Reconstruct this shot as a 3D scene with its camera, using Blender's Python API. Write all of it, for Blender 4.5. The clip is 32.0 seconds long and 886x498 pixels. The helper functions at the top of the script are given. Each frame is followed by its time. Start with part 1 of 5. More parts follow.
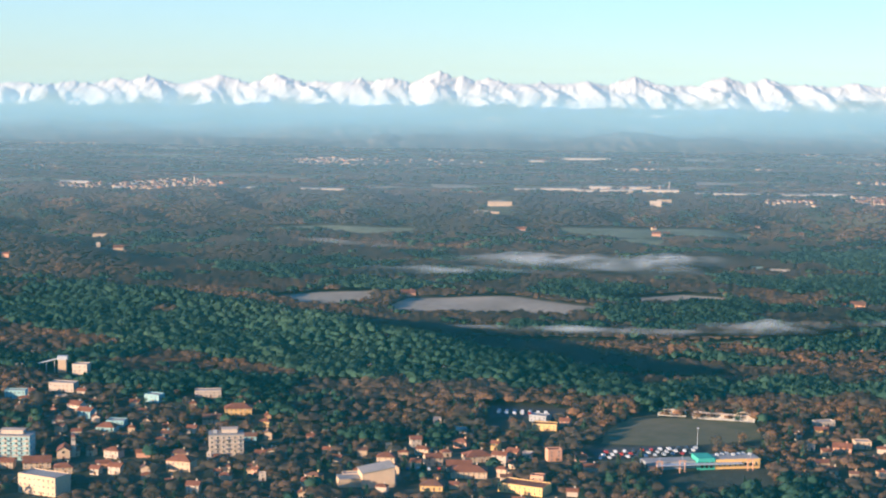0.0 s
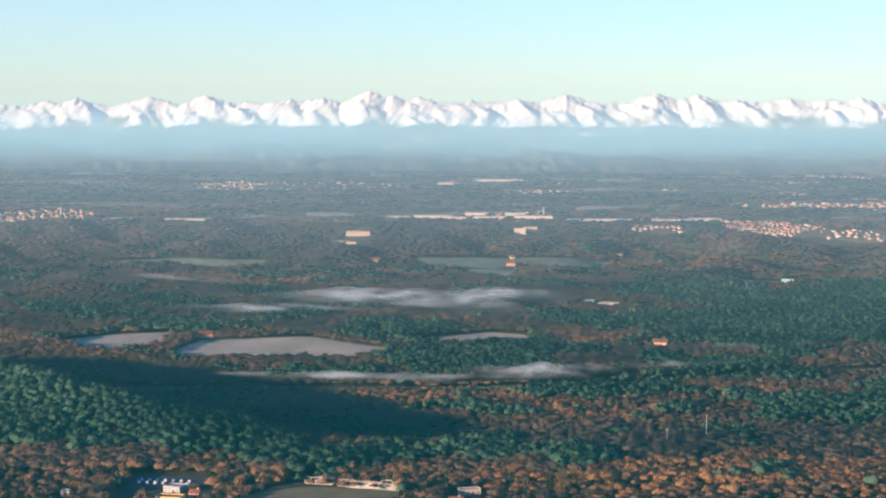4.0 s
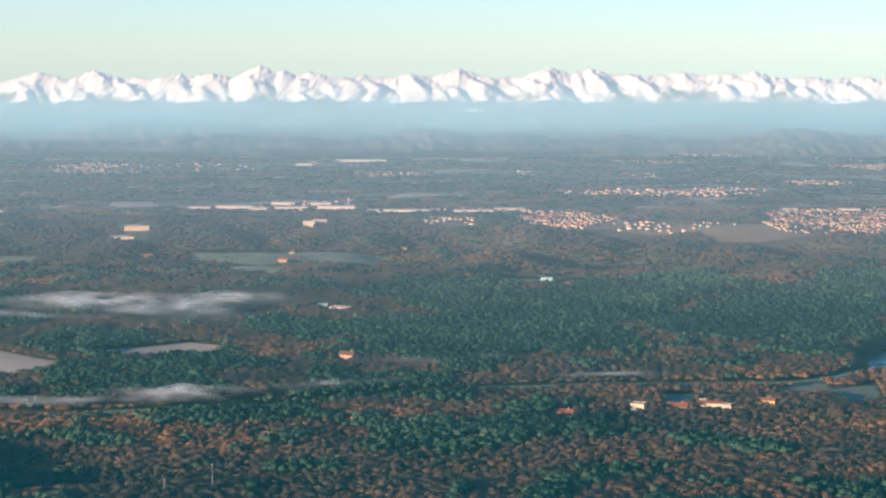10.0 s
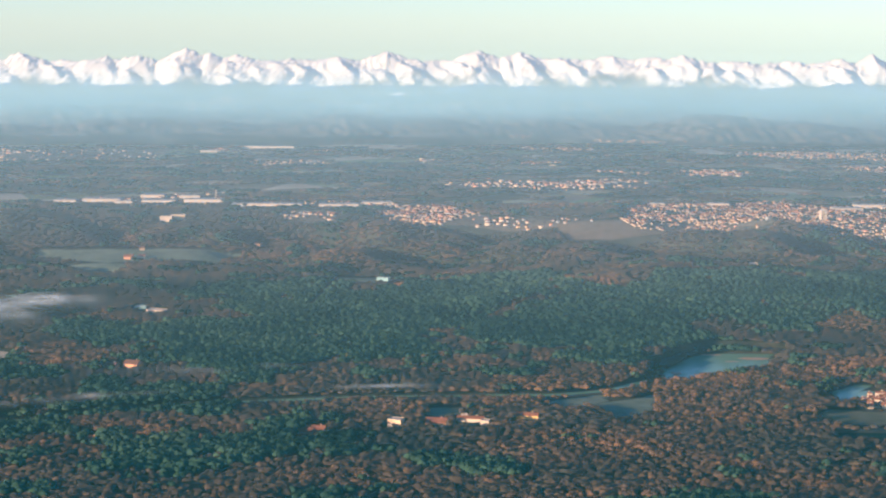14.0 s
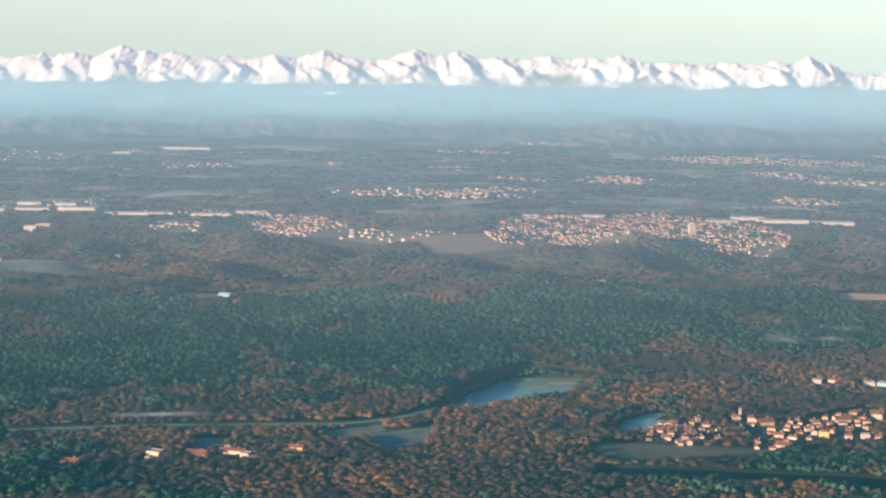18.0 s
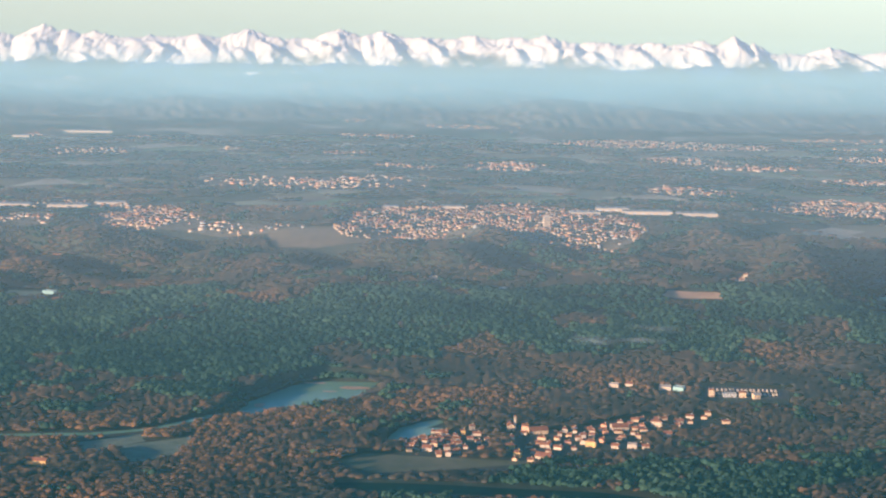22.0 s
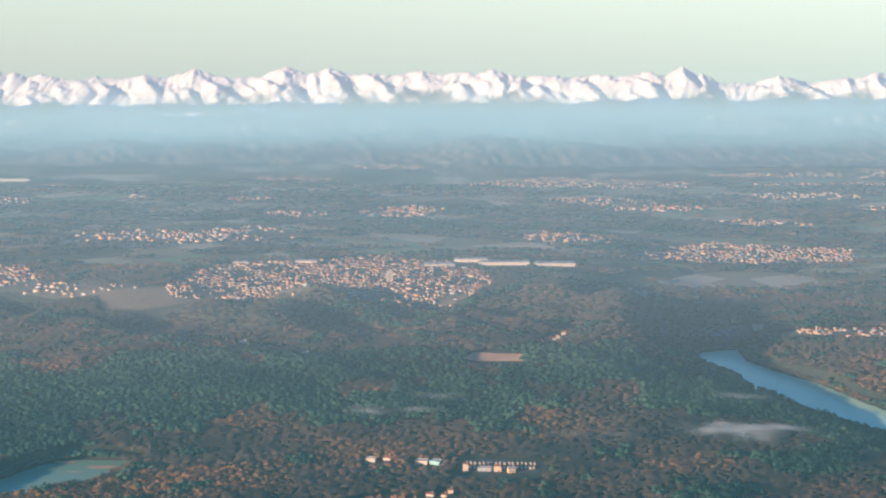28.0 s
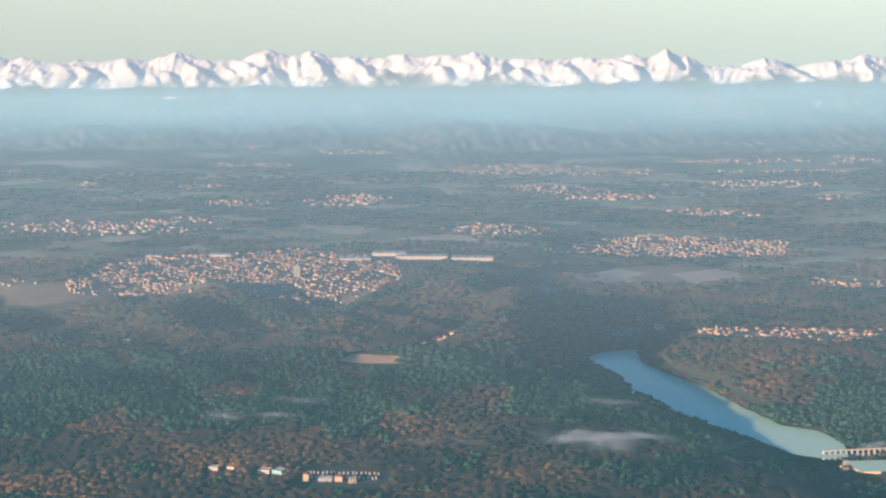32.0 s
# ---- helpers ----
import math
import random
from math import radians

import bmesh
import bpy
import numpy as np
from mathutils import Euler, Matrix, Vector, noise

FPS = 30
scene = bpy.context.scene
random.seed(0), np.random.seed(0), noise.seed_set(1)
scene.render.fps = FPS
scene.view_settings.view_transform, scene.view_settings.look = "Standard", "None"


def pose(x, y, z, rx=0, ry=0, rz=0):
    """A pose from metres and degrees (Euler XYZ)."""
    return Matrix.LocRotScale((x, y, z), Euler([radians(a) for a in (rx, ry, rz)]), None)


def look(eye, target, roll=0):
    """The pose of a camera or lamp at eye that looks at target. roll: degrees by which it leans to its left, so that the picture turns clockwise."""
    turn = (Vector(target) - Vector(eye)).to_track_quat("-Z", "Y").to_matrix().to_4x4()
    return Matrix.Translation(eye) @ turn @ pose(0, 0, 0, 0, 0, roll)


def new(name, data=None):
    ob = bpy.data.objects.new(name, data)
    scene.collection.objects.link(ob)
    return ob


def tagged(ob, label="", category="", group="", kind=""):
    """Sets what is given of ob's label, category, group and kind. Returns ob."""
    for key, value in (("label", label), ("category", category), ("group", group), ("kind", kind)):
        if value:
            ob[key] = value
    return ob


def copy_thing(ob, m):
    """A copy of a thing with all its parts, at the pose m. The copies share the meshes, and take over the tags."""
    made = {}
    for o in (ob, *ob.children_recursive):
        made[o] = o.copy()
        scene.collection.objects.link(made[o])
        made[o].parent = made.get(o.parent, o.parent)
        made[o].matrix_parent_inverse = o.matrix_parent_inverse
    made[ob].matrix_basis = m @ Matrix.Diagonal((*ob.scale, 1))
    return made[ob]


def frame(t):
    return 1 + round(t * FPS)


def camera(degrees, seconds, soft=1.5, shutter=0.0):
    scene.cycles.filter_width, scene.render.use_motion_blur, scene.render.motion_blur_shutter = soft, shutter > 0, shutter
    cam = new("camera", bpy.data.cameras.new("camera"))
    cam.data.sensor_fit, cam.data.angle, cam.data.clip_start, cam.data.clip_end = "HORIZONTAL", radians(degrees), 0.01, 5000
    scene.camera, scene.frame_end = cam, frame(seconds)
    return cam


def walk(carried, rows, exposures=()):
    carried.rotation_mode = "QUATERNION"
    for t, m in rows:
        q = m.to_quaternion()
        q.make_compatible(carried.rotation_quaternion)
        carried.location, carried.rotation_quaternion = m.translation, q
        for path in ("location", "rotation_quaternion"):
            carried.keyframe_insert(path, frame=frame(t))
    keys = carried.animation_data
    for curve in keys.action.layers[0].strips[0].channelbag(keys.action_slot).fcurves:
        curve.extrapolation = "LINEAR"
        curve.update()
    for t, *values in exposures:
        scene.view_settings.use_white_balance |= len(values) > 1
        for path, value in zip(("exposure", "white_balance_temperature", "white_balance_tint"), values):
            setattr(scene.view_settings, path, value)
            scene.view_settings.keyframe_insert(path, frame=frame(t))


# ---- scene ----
cam = camera(30.388, 32.0, soft=2.1)
# seconds, place in metres, heading to the right, pitch, lean
PATH = [
    (0, 0.00, -0.00, 171.45, -5.241, -6.220, 0.625),
    (0.5, 18.70, 5.76, 173.52, -5.347, -6.305, 0.362),
    (1, 36.89, 11.74, 175.67, -5.460, -6.354, 0.094),
    (1.5, 55.07, 17.77, 177.91, -5.575, -6.354, -0.005),
    (2, 73.56, 23.88, 180.15, -5.702, -5.589, -0.068),
    (2.5, 91.91, 29.80, 182.28, -5.718, -5.546, -0.175),
    (3, 110.18, 35.89, 184.43, -5.265, -5.584, -0.197),
    (3.5, 128.60, 41.83, 186.52, -5.029, -5.649, -0.092),
    (5.5, 200.91, 71.04, 195.24, -4.564, -6.279, -0.070),
    (6, 218.41, 76.05, 197.75, -4.502, -6.421, -0.067),
    (6.5, 236.25, 80.39, 200.21, -4.443, -6.546, -0.055),
    (7, 254.16, 84.26, 202.64, -4.380, -6.649, -0.012),
    (7.5, 271.73, 88.11, 205.12, -4.309, -6.744, -0.116),
    (8, 289.21, 92.21, 207.70, -4.258, -6.827, -0.137),
    (8.5, 306.67, 96.45, 210.34, -4.219, -6.885, -0.183),
    (9, 324.31, 100.50, 212.94, -4.166, -6.940, -0.239),
    (9.5, 342.11, 104.49, 215.62, -4.124, -7.000, -0.233),
    (10, 360.06, 108.45, 218.39, -4.075, -7.068, -0.196),
    (10.5, 378.15, 112.47, 221.12, -4.048, -7.149, -0.181),
    (11, 396.06, 116.42, 223.70, -3.992, -7.233, -0.118),
    (11.5, 413.53, 120.47, 226.12, -3.927, -7.312, -0.151),
    (12, 430.75, 124.65, 228.46, -3.831, -7.401, -0.143),
    (12.5, 447.88, 128.83, 230.88, -3.736, -7.519, -0.098),
    (13, 464.96, 132.47, 233.38, -3.638, -7.668, -0.070),
    (13.5, 482.34, 136.00, 236.14, -3.565, -7.814, -0.049),
    (14, 499.76, 138.99, 239.10, -3.487, -7.948, -0.029),
    (14.5, 517.20, 141.80, 242.05, -3.440, -8.058, -0.019),
    (16.5, 587.26, 155.49, 253.36, -3.337, -7.965, -0.077),
    (17, 604.80, 158.31, 256.44, -3.295, -8.036, 0.011),
    (17.5, 622.15, 160.95, 259.53, -3.255, -8.153, 0.105),
    (18, 639.44, 163.40, 262.59, -3.176, -8.312, 0.366),
    (18.5, 657.08, 166.28, 265.59, -3.095, -8.647, 0.548),
    (19, 675.18, 169.36, 268.46, -2.997, -8.788, 0.625),
    (19.5, 693.19, 172.82, 271.28, -2.842, -8.947, 0.681),
    (20, 711.03, 176.30, 274.03, -2.747, -9.095, 0.826),
    (20.5, 729.03, 179.79, 276.72, -2.678, -9.209, 0.834),
    (21, 747.07, 183.15, 279.34, -2.622, -9.323, 0.630),
    (21.5, 764.94, 186.84, 281.93, -2.578, -9.372, 0.543),
    (22, 782.59, 191.05, 284.53, -2.540, -9.307, 0.488),
    (22.5, 800.29, 195.35, 287.22, -2.527, -9.385, 0.408),
    (23, 817.76, 199.25, 289.92, -2.676, -9.444, 0.225),
    (23.5, 835.33, 202.68, 292.65, -2.722, -9.487, 0.066),
    (24, 852.82, 205.48, 295.40, -2.789, -9.487, -0.135),
    (24.5, 870.18, 208.05, 298.17, -2.913, -9.114, -0.259),
    (25, 887.63, 211.30, 301.11, -2.982, -9.134, -0.396),
    (25.5, 905.08, 214.42, 304.02, -3.067, -9.121, -0.389),
    (27.5, 976.34, 234.45, 313.30, -3.506, -8.748, -0.583),
    (28, 993.63, 239.52, 315.14, -3.796, -8.524, -0.747),
    (28.5, 1010.95, 244.53, 316.96, -4.114, -8.441, -0.775),
    (29, 1028.34, 249.54, 318.80, -4.378, -8.392, -0.824),
    (29.5, 1045.89, 254.83, 320.64, -4.547, -8.343, -0.823),
    (30, 1063.47, 260.44, 322.48, -4.700, -8.327, -0.835),
    (30.5, 1080.91, 266.11, 324.24, -4.843, -8.401, -0.873),
    (31, 1098.14, 271.79, 325.97, -4.974, -8.822, -0.904),
    (31.5, 1115.31, 277.35, 327.72, -5.093, -9.125, -0.945),
    (32, 1132.64, 282.57, 329.47, -5.193, -9.359, -0.885),
]
walk(cam, [(t, pose(x, y, z, 90 + pitch, 0, -head) @ pose(0, 0, 0, 0, 0, lean))
           for t, x, y, z, head, pitch, lean in PATH],
     exposures=[(0.0, 1.54, 4720, 5.5), (2.2, 1.54, 4720, 5.5), (3.2, 1.54, 4900, 8.0), (8.0, 1.54, 5000, 9.8), (24.0, 1.52, 5020, 10.0), (32.0, 1.48, 5020, 9.8)])

# ---- light ----
SUN_FROM = Vector((-0.80, -0.60, 0.185)).normalized()
world = bpy.data.worlds.new("sky")
scene.world = world
world.use_nodes = True
wn = world.node_tree.nodes
sky = wn.new("ShaderNodeTexSky")
sky.sky_type = "NISHITA"
sky.sun_disc = False
sky.sun_elevation = math.asin(SUN_FROM.z)
sky.sun_rotation = math.atan2(SUN_FROM.x, SUN_FROM.y)
sky.air_density, sky.dust_density, sky.ozone_density = 1.0, 0.0, 3.0
tinted = wn.new("ShaderNodeMix")      # the cold cast of the morning sky
tinted.data_type, tinted.blend_type = "RGBA", "MULTIPLY"
tinted.inputs[0].default_value = 1.0
tinted.inputs[7].default_value = (0.80, 0.92, 1.0, 1)
world.node_tree.links.new(sky.outputs[0], tinted.inputs[6])
world.node_tree.links.new(tinted.outputs[2], wn["Background"].inputs[0])
wn["Background"].inputs[1].default_value = 0.070
sun = new("sun", bpy.data.lights.new("sun", "SUN"))
sun.data.energy, sun.data.angle, sun.data.color = 5.0, radians(0.6), (1.0, 0.60, 0.30)
sun.matrix_world = look(SUN_FROM * 100, (0, 0, 0))


# ---- materials ----
def material(name, rough=0.9):
    m = bpy.data.materials.new(name)
    m.use_nodes = True
    nt = m.node_tree
    bsdf = nt.nodes["Principled BSDF"]
    bsdf.inputs["Roughness"].default_value = rough
    bsdf.inputs["Specular IOR Level"].default_value = 0.2
    return m, nt, bsdf


def node(nt, kind, links=(), **values):
    n = nt.nodes.new(kind)
    for key, value in values.items():
        if key == "mode":
            n.operation = value
        elif key == "blend":
            n.data_type, n.blend_type = "RGBA", value
    for socket, source in links:
        if isinstance(source, (int, float, tuple)):
            n.inputs[socket].default_value = source
        else:
            nt.links.new(source, n.inputs[socket])
    return n


def place(nt):
    return nt.nodes.new("ShaderNodeNewGeometry").outputs["Position"]


def grain(nt, size, detail=4.0, where=None):
    """Noise with features about size metres across."""
    n = node(nt, "ShaderNodeTexNoise", [("Vector", where or place(nt)), ("Scale", 1.0 / size), ("Detail", detail), ("Roughness", 0.6)])
    return n.outputs["Fac"]


def ramp(nt, fac, stops):
    r = nt.nodes.new("ShaderNodeValToRGB")
    nt.links.new(fac, r.inputs[0])
    el = r.color_ramp.elements
    while len(el) < len(stops):
        el.new(0.5)
    for e, (at, col) in zip(el, stops):
        e.position, e.color = at, (*col, 1)
    return r.outputs["Color"]


def mixed(nt, fac, a, b, blend="MIX"):
    n = nt.nodes.new("ShaderNodeMix")
    n.data_type, n.blend_type = "RGBA", blend
    for i, v in ((0, fac), (6, a), (7, b)):
        if isinstance(v, (int, float)):
            n.inputs[i].default_value = v
        elif isinstance(v, tuple):
            n.inputs[i].default_value = (*v, 1)
        else:
            nt.links.new(v, n.inputs[i])
    return n.outputs[2]


def bumped(nt, bsdf, height, strength, distance):
    b = node(nt, "ShaderNodeBump", [("Height", height), ("Strength", strength), ("Distance", distance)])
    nt.links.new(b.outputs[0], bsdf.inputs["Normal"])


def plain(name, col, size=2.0, vary=0.25, rough=0.85, bump=0.0):
    """A surface of one colour with grain at two scales."""
    m, nt, bsdf = material(name, rough)
    lo, hi = tuple(c * (1 - vary) for c in col), tuple(min(1, c * (1 + vary)) for c in col)
    c = ramp(nt, grain(nt, size), [(0.3, lo), (0.7, hi)])
    c = mixed(nt, 0.5, c, ramp(nt, grain(nt, size * 9), [(0.35, lo), (0.65, hi)]))
    rnd = nt.nodes.new("ShaderNodeObjectInfo").outputs["Random"]
    c = mixed(nt, 1.0, c, ramp(nt, rnd, [(0.0, (0.82, 0.82, 0.82)), (1.0, (1.0, 0.98, 0.95))]), "MULTIPLY")
    nt.links.new(c, bsdf.inputs["Base Color"])
    if bump:
        bumped(nt, bsdf, grain(nt, size * 0.5), 0.5, bump)
    return m


def foliage(name, stops, gaps=0.0):
    """Crowns: one tint a tree (stored with the mesh), grain inside the crown."""
    m, nt, bsdf = material(name, 0.95)
    at = nt.nodes.new("ShaderNodeAttribute")
    at.attribute_name = "tint"
    c = ramp(nt, at.outputs["Fac"], stops)
    c = mixed(nt, 1.0, c, ramp(nt, grain(nt, 0.9, 5.0), [(0.3, (0.66, 0.66, 0.66)), (0.7, (1.14, 1.14, 1.14))]), "MULTIPLY")
    c = mixed(nt, 1.0, c, ramp(nt, grain(nt, 110.0, 5.0), [(0.33, (0.62, 0.68, 0.72)), (0.67, (1.15, 1.08, 1.02))]), "MULTIPLY")
    nt.links.new(c, bsdf.inputs["Base Color"])
    bumped(nt, bsdf, grain(nt, 0.7, 4.0), 0.4, 0.3)
    bsdf.inputs["Specular IOR Level"].default_value = 0.05
    bsdf.inputs["Alpha"].default_value = 1 - gaps     # light falls through the twigs
    return m


BARE = foliage("bare_crowns", [(0.0, (0.075, 0.088, 0.078)), (0.40, (0.152, 0.120, 0.088)), (0.72, (0.30, 0.172, 0.092)), (0.95, (0.42, 0.225, 0.10)), (1.0, (0.43, 0.25, 0.11))], 0.30)
PINE = foliage("pine_needles", [(0.0, (0.018, 0.048, 0.040)), (0.4, (0.050, 0.096, 0.066)), (1.0, (0.085, 0.128, 0.078))])
BARK = plain("bark", (0.16, 0.12, 0.09), 0.4, 0.4)


def ground_material():
    m, nt, bsdf = material("woodland_floor", 0.95)
    c = ramp(nt, grain(nt, 5.0, 6.0), [(0.3, (0.022, 0.034, 0.030)), (0.7, (0.062, 0.062, 0.046))])
    c2 = ramp(nt, grain(nt, 60.0, 5.0), [(0.35, (0.030, 0.050, 0.040)), (0.65, (0.085, 0.080, 0.060))])
    c = mixed(nt, 0.5, c, c2)
    vor = node(nt, "ShaderNodeTexVoronoi", [("Vector", place(nt)), ("Scale", 1 / 85.0)])
    one = node(nt, "ShaderNodeSeparateColor", [(0, vor.outputs["Color"])]).outputs[0]
    parcels = ramp(nt, one, [(0.0, (0.07, 0.075, 0.04)), (0.3, (0.25, 0.20, 0.13)), (0.55, (0.14, 0.20, 0.09)), (0.8, (0.42, 0.36, 0.26))])
    sep = node(nt, "ShaderNodeSeparateXYZ", [(0, place(nt))])
    plain_part = node(nt, "ShaderNodeMapRange", [(0, sep.outputs[1]), (1, 1940.0), (2, 2040.0), (3, 0.0), (4, 0.8)]).outputs[0]
    c = mixed(nt, plain_part, c, parcels)
    nt.links.new(c, bsdf.inputs["Base Color"])
    bumped(nt, bsdf, grain(nt, 3.0, 5.0), 0.8, 0.8)
    return m


GROUND = ground_material()


def mountain_material():
    m, nt, bsdf = material("snow_and_rock", 0.9)
    sep = node(nt, "ShaderNodeSeparateXYZ", [(0, place(nt))])
    nrm = node(nt, "ShaderNodeSeparateXYZ", [(0, nt.nodes.new("ShaderNodeNewGeometry").outputs["Normal"])])
    wob = node(nt, "ShaderNodeMath", [(0, grain(nt, 110.0, 6.0)), (1, 200.0)], mode="MULTIPLY").outputs[0]
    lvl = node(nt, "ShaderNodeMath", [(0, sep.outputs[2]), (1, wob)], mode="ADD").outputs[0]
    snow = node(nt, "ShaderNodeMapRange", [(0, lvl), (1, 170.0), (2, 194.0)]).outputs[0]
    steep = node(nt, "ShaderNodeMapRange", [(0, nrm.outputs[2]), (1, 0.04), (2, 0.16)]).outputs[0]
    snow = node(nt, "ShaderNodeMath", [(0, snow), (1, steep)], mode="MULTIPLY").outputs[0]
    low = ramp(nt, grain(nt, 18.0, 6.0), [(0.35, (0.02, 0.045, 0.05)), (0.65, (0.22, 0.19, 0.16))])
    white = ramp(nt, grain(nt, 10.0, 6.0), [(0.3, (0.62, 0.61, 0.58)), (0.6, (0.76, 0.73, 0.67))])
    nt.links.new(mixed(nt, snow, low, white), bsdf.inputs["Base Color"])
    bumped(nt, bsdf, grain(nt, 14.0, 8.0), 0.3, 2.0)
    return m


def painted_haze_material():
    """Haze painted on a sheet: opacity and tone are ramped by distance and height."""
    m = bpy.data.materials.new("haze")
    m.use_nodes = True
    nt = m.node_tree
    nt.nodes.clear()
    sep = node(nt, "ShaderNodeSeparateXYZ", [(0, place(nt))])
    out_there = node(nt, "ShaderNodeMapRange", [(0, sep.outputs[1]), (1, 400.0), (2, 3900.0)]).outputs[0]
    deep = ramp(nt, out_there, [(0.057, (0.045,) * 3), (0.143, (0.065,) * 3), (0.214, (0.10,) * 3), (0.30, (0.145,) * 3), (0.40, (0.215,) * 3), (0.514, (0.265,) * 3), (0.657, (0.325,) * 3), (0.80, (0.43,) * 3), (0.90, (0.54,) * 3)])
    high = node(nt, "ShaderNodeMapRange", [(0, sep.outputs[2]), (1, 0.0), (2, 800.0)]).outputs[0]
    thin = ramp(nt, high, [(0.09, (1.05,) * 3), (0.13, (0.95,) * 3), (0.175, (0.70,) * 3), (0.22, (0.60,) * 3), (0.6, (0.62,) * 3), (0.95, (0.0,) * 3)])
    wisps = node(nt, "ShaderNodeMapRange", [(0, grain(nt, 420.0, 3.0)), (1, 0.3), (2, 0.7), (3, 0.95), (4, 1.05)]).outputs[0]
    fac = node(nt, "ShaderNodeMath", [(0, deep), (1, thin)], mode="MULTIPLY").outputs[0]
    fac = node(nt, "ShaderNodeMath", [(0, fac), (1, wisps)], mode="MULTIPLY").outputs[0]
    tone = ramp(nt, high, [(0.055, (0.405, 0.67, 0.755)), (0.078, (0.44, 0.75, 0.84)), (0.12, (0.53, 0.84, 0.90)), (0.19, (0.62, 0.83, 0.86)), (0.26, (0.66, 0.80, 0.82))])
    tone = mixed(nt, ramp(nt, out_there, [(0.10, (0.0,) * 3), (0.34, (1.0,) * 3)]), (0.09, 0.50, 0.59), tone)      # bluer tone painted on the near, thin part
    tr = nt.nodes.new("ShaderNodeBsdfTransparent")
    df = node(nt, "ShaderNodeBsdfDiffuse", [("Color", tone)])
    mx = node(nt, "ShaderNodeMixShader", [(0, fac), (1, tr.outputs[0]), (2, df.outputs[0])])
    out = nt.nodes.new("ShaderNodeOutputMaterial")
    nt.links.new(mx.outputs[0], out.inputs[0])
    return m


# ---- mesh helpers ----
def quick_mesh(name, verts, faces, mat, tint=None, smooth=False, normals=None):
    """One mesh from arrays; faces all triangles or all quads."""
    verts, faces = np.asarray(verts, np.float32), np.asarray(faces, np.int32)
    me = bpy.data.meshes.new(name)
    k = faces.shape[1]
    me.vertices.add(len(verts))
    me.vertices.foreach_set("co", verts.ravel())
    me.loops.add(faces.size)
    me.loops.foreach_set("vertex_index", faces.ravel())
    me.polygons.add(len(faces))
    me.polygons.foreach_set("loop_start", np.arange(len(faces), dtype=np.int32) * k)
    me.update(calc_edges=True)
    if smooth:
        me.polygons.foreach_set("use_smooth", np.ones(len(faces), bool))
    if tint is not None:
        a = me.attributes.new("tint", "FLOAT", "POINT")
        a.data.foreach_set("value", np.asarray(tint, np.float32))
    if normals is not None:
        a = me.attributes.new("custom_normal", "FLOAT_VECTOR", "POINT")
        a.data.foreach_set("vector", np.asarray(normals, np.float32).ravel())
    me.materials.append(mat)
    return me


def grid(xs, ys, height):
    X, Y = np.meshgrid(xs, ys)
    Z = height(X, Y)
    nx, ny = len(xs), len(ys)
    idx = np.arange(nx * ny).reshape(ny, nx)
    f = np.stack([idx[:-1, :-1], idx[:-1, 1:], idx[1:, 1:], idx[1:, :-1]], -1).reshape(-1, 4)
    return np.stack([X, Y, Z], -1).reshape(-1, 3), f



# ---- clearings, as outlines on the ground ----
FROST_A = [(-255, 1273), (-223, 1303), (-175, 1318), (-173, 1277), (-193, 1229), (-221, 1240)]
FROST_B = [(-153, 1230), (-145, 1275), (-65, 1292), (6, 1247), (-2, 1222), (-78, 1212), (-146, 1210)]
FROST_C = [(10, 1293), (42, 1316), (72, 1338), (107, 1322), (106, 1297), (60, 1286)]
PALE_A = [(-405, 1802), (-311, 1819), (-194, 1812), (-206, 1801), (-329, 1775)]
GREEN_B = [(-46, 1835), (77, 1866), (169, 1857), (172, 1814), (101, 1806), (51, 1787)]
GREEN_C = [(-5, 1776), (78, 1775), (75, 1747), (8, 1747)]
GREEN_D = [(107, 1861), (180, 1860), (168, 1800), (110, 1800)]
CLEAR_E = [(304, 1689), (360, 1687), (358, 1662), (309, 1667)]
CLEAR_F = [(385, 1671), (431, 1657), (428, 1640), (385, 1653)]
PITCH = [(20, 714), (42, 712), (73, 709), (72, 671), (32, 657), (5, 659), (9, 688)]
MEADOW_A = [(497, 1190), (540, 1224), (546, 1216), (519, 1189)]
MEADOW_B = [(533, 1193), (568, 1217), (578, 1231), (571, 1185), (550, 1162)]
MEADOW_C = [(424, 1162), (449, 1172), (451, 1160), (432, 1152)]
POND = [(584, 1295), (592, 1343), (619, 1394), (640, 1407), (683, 1406), (663, 1364), (630, 1335), (599, 1301)]
CHANNEL = [(697, 1242), (705, 1276), (728, 1301), (737, 1297), (713, 1260)]
VILLAGE_FIELD = [(673, 1170), (691, 1196), (721, 1190), (742, 1184), (788, 1191), (799, 1183), (744, 1160), (698, 1144)]
CANAL = [(676, 1126), (768, 1123), (834, 1114), (885, 1096), (882, 1081), (831, 1099), (767, 1110), (677, 1115)]
SANDPIT = [(915, 1650), (924, 1673), (969, 1655), (970, 1636), (932, 1640)]
LAKE = [(1130, 1797), (1142, 1821), (1177, 1836), (1181, 1784), (1203, 1736), (1235, 1687), (1255, 1633), (1285, 1567), (1313, 1550), (1327, 1519), (1326, 1493), (1308, 1486), (1285, 1497), (1260, 1540), (1222, 1577), (1197, 1617), (1170, 1661), (1165, 1707), (1141, 1750)]
TAILWATER = [(1322, 1478), (1400, 1490), (1400, 1458), (1330, 1452)]
TOWN_FIELD = [(515, 1921), (587, 1926), (609, 1885), (668, 1873), (572, 1862), (529, 1881)]
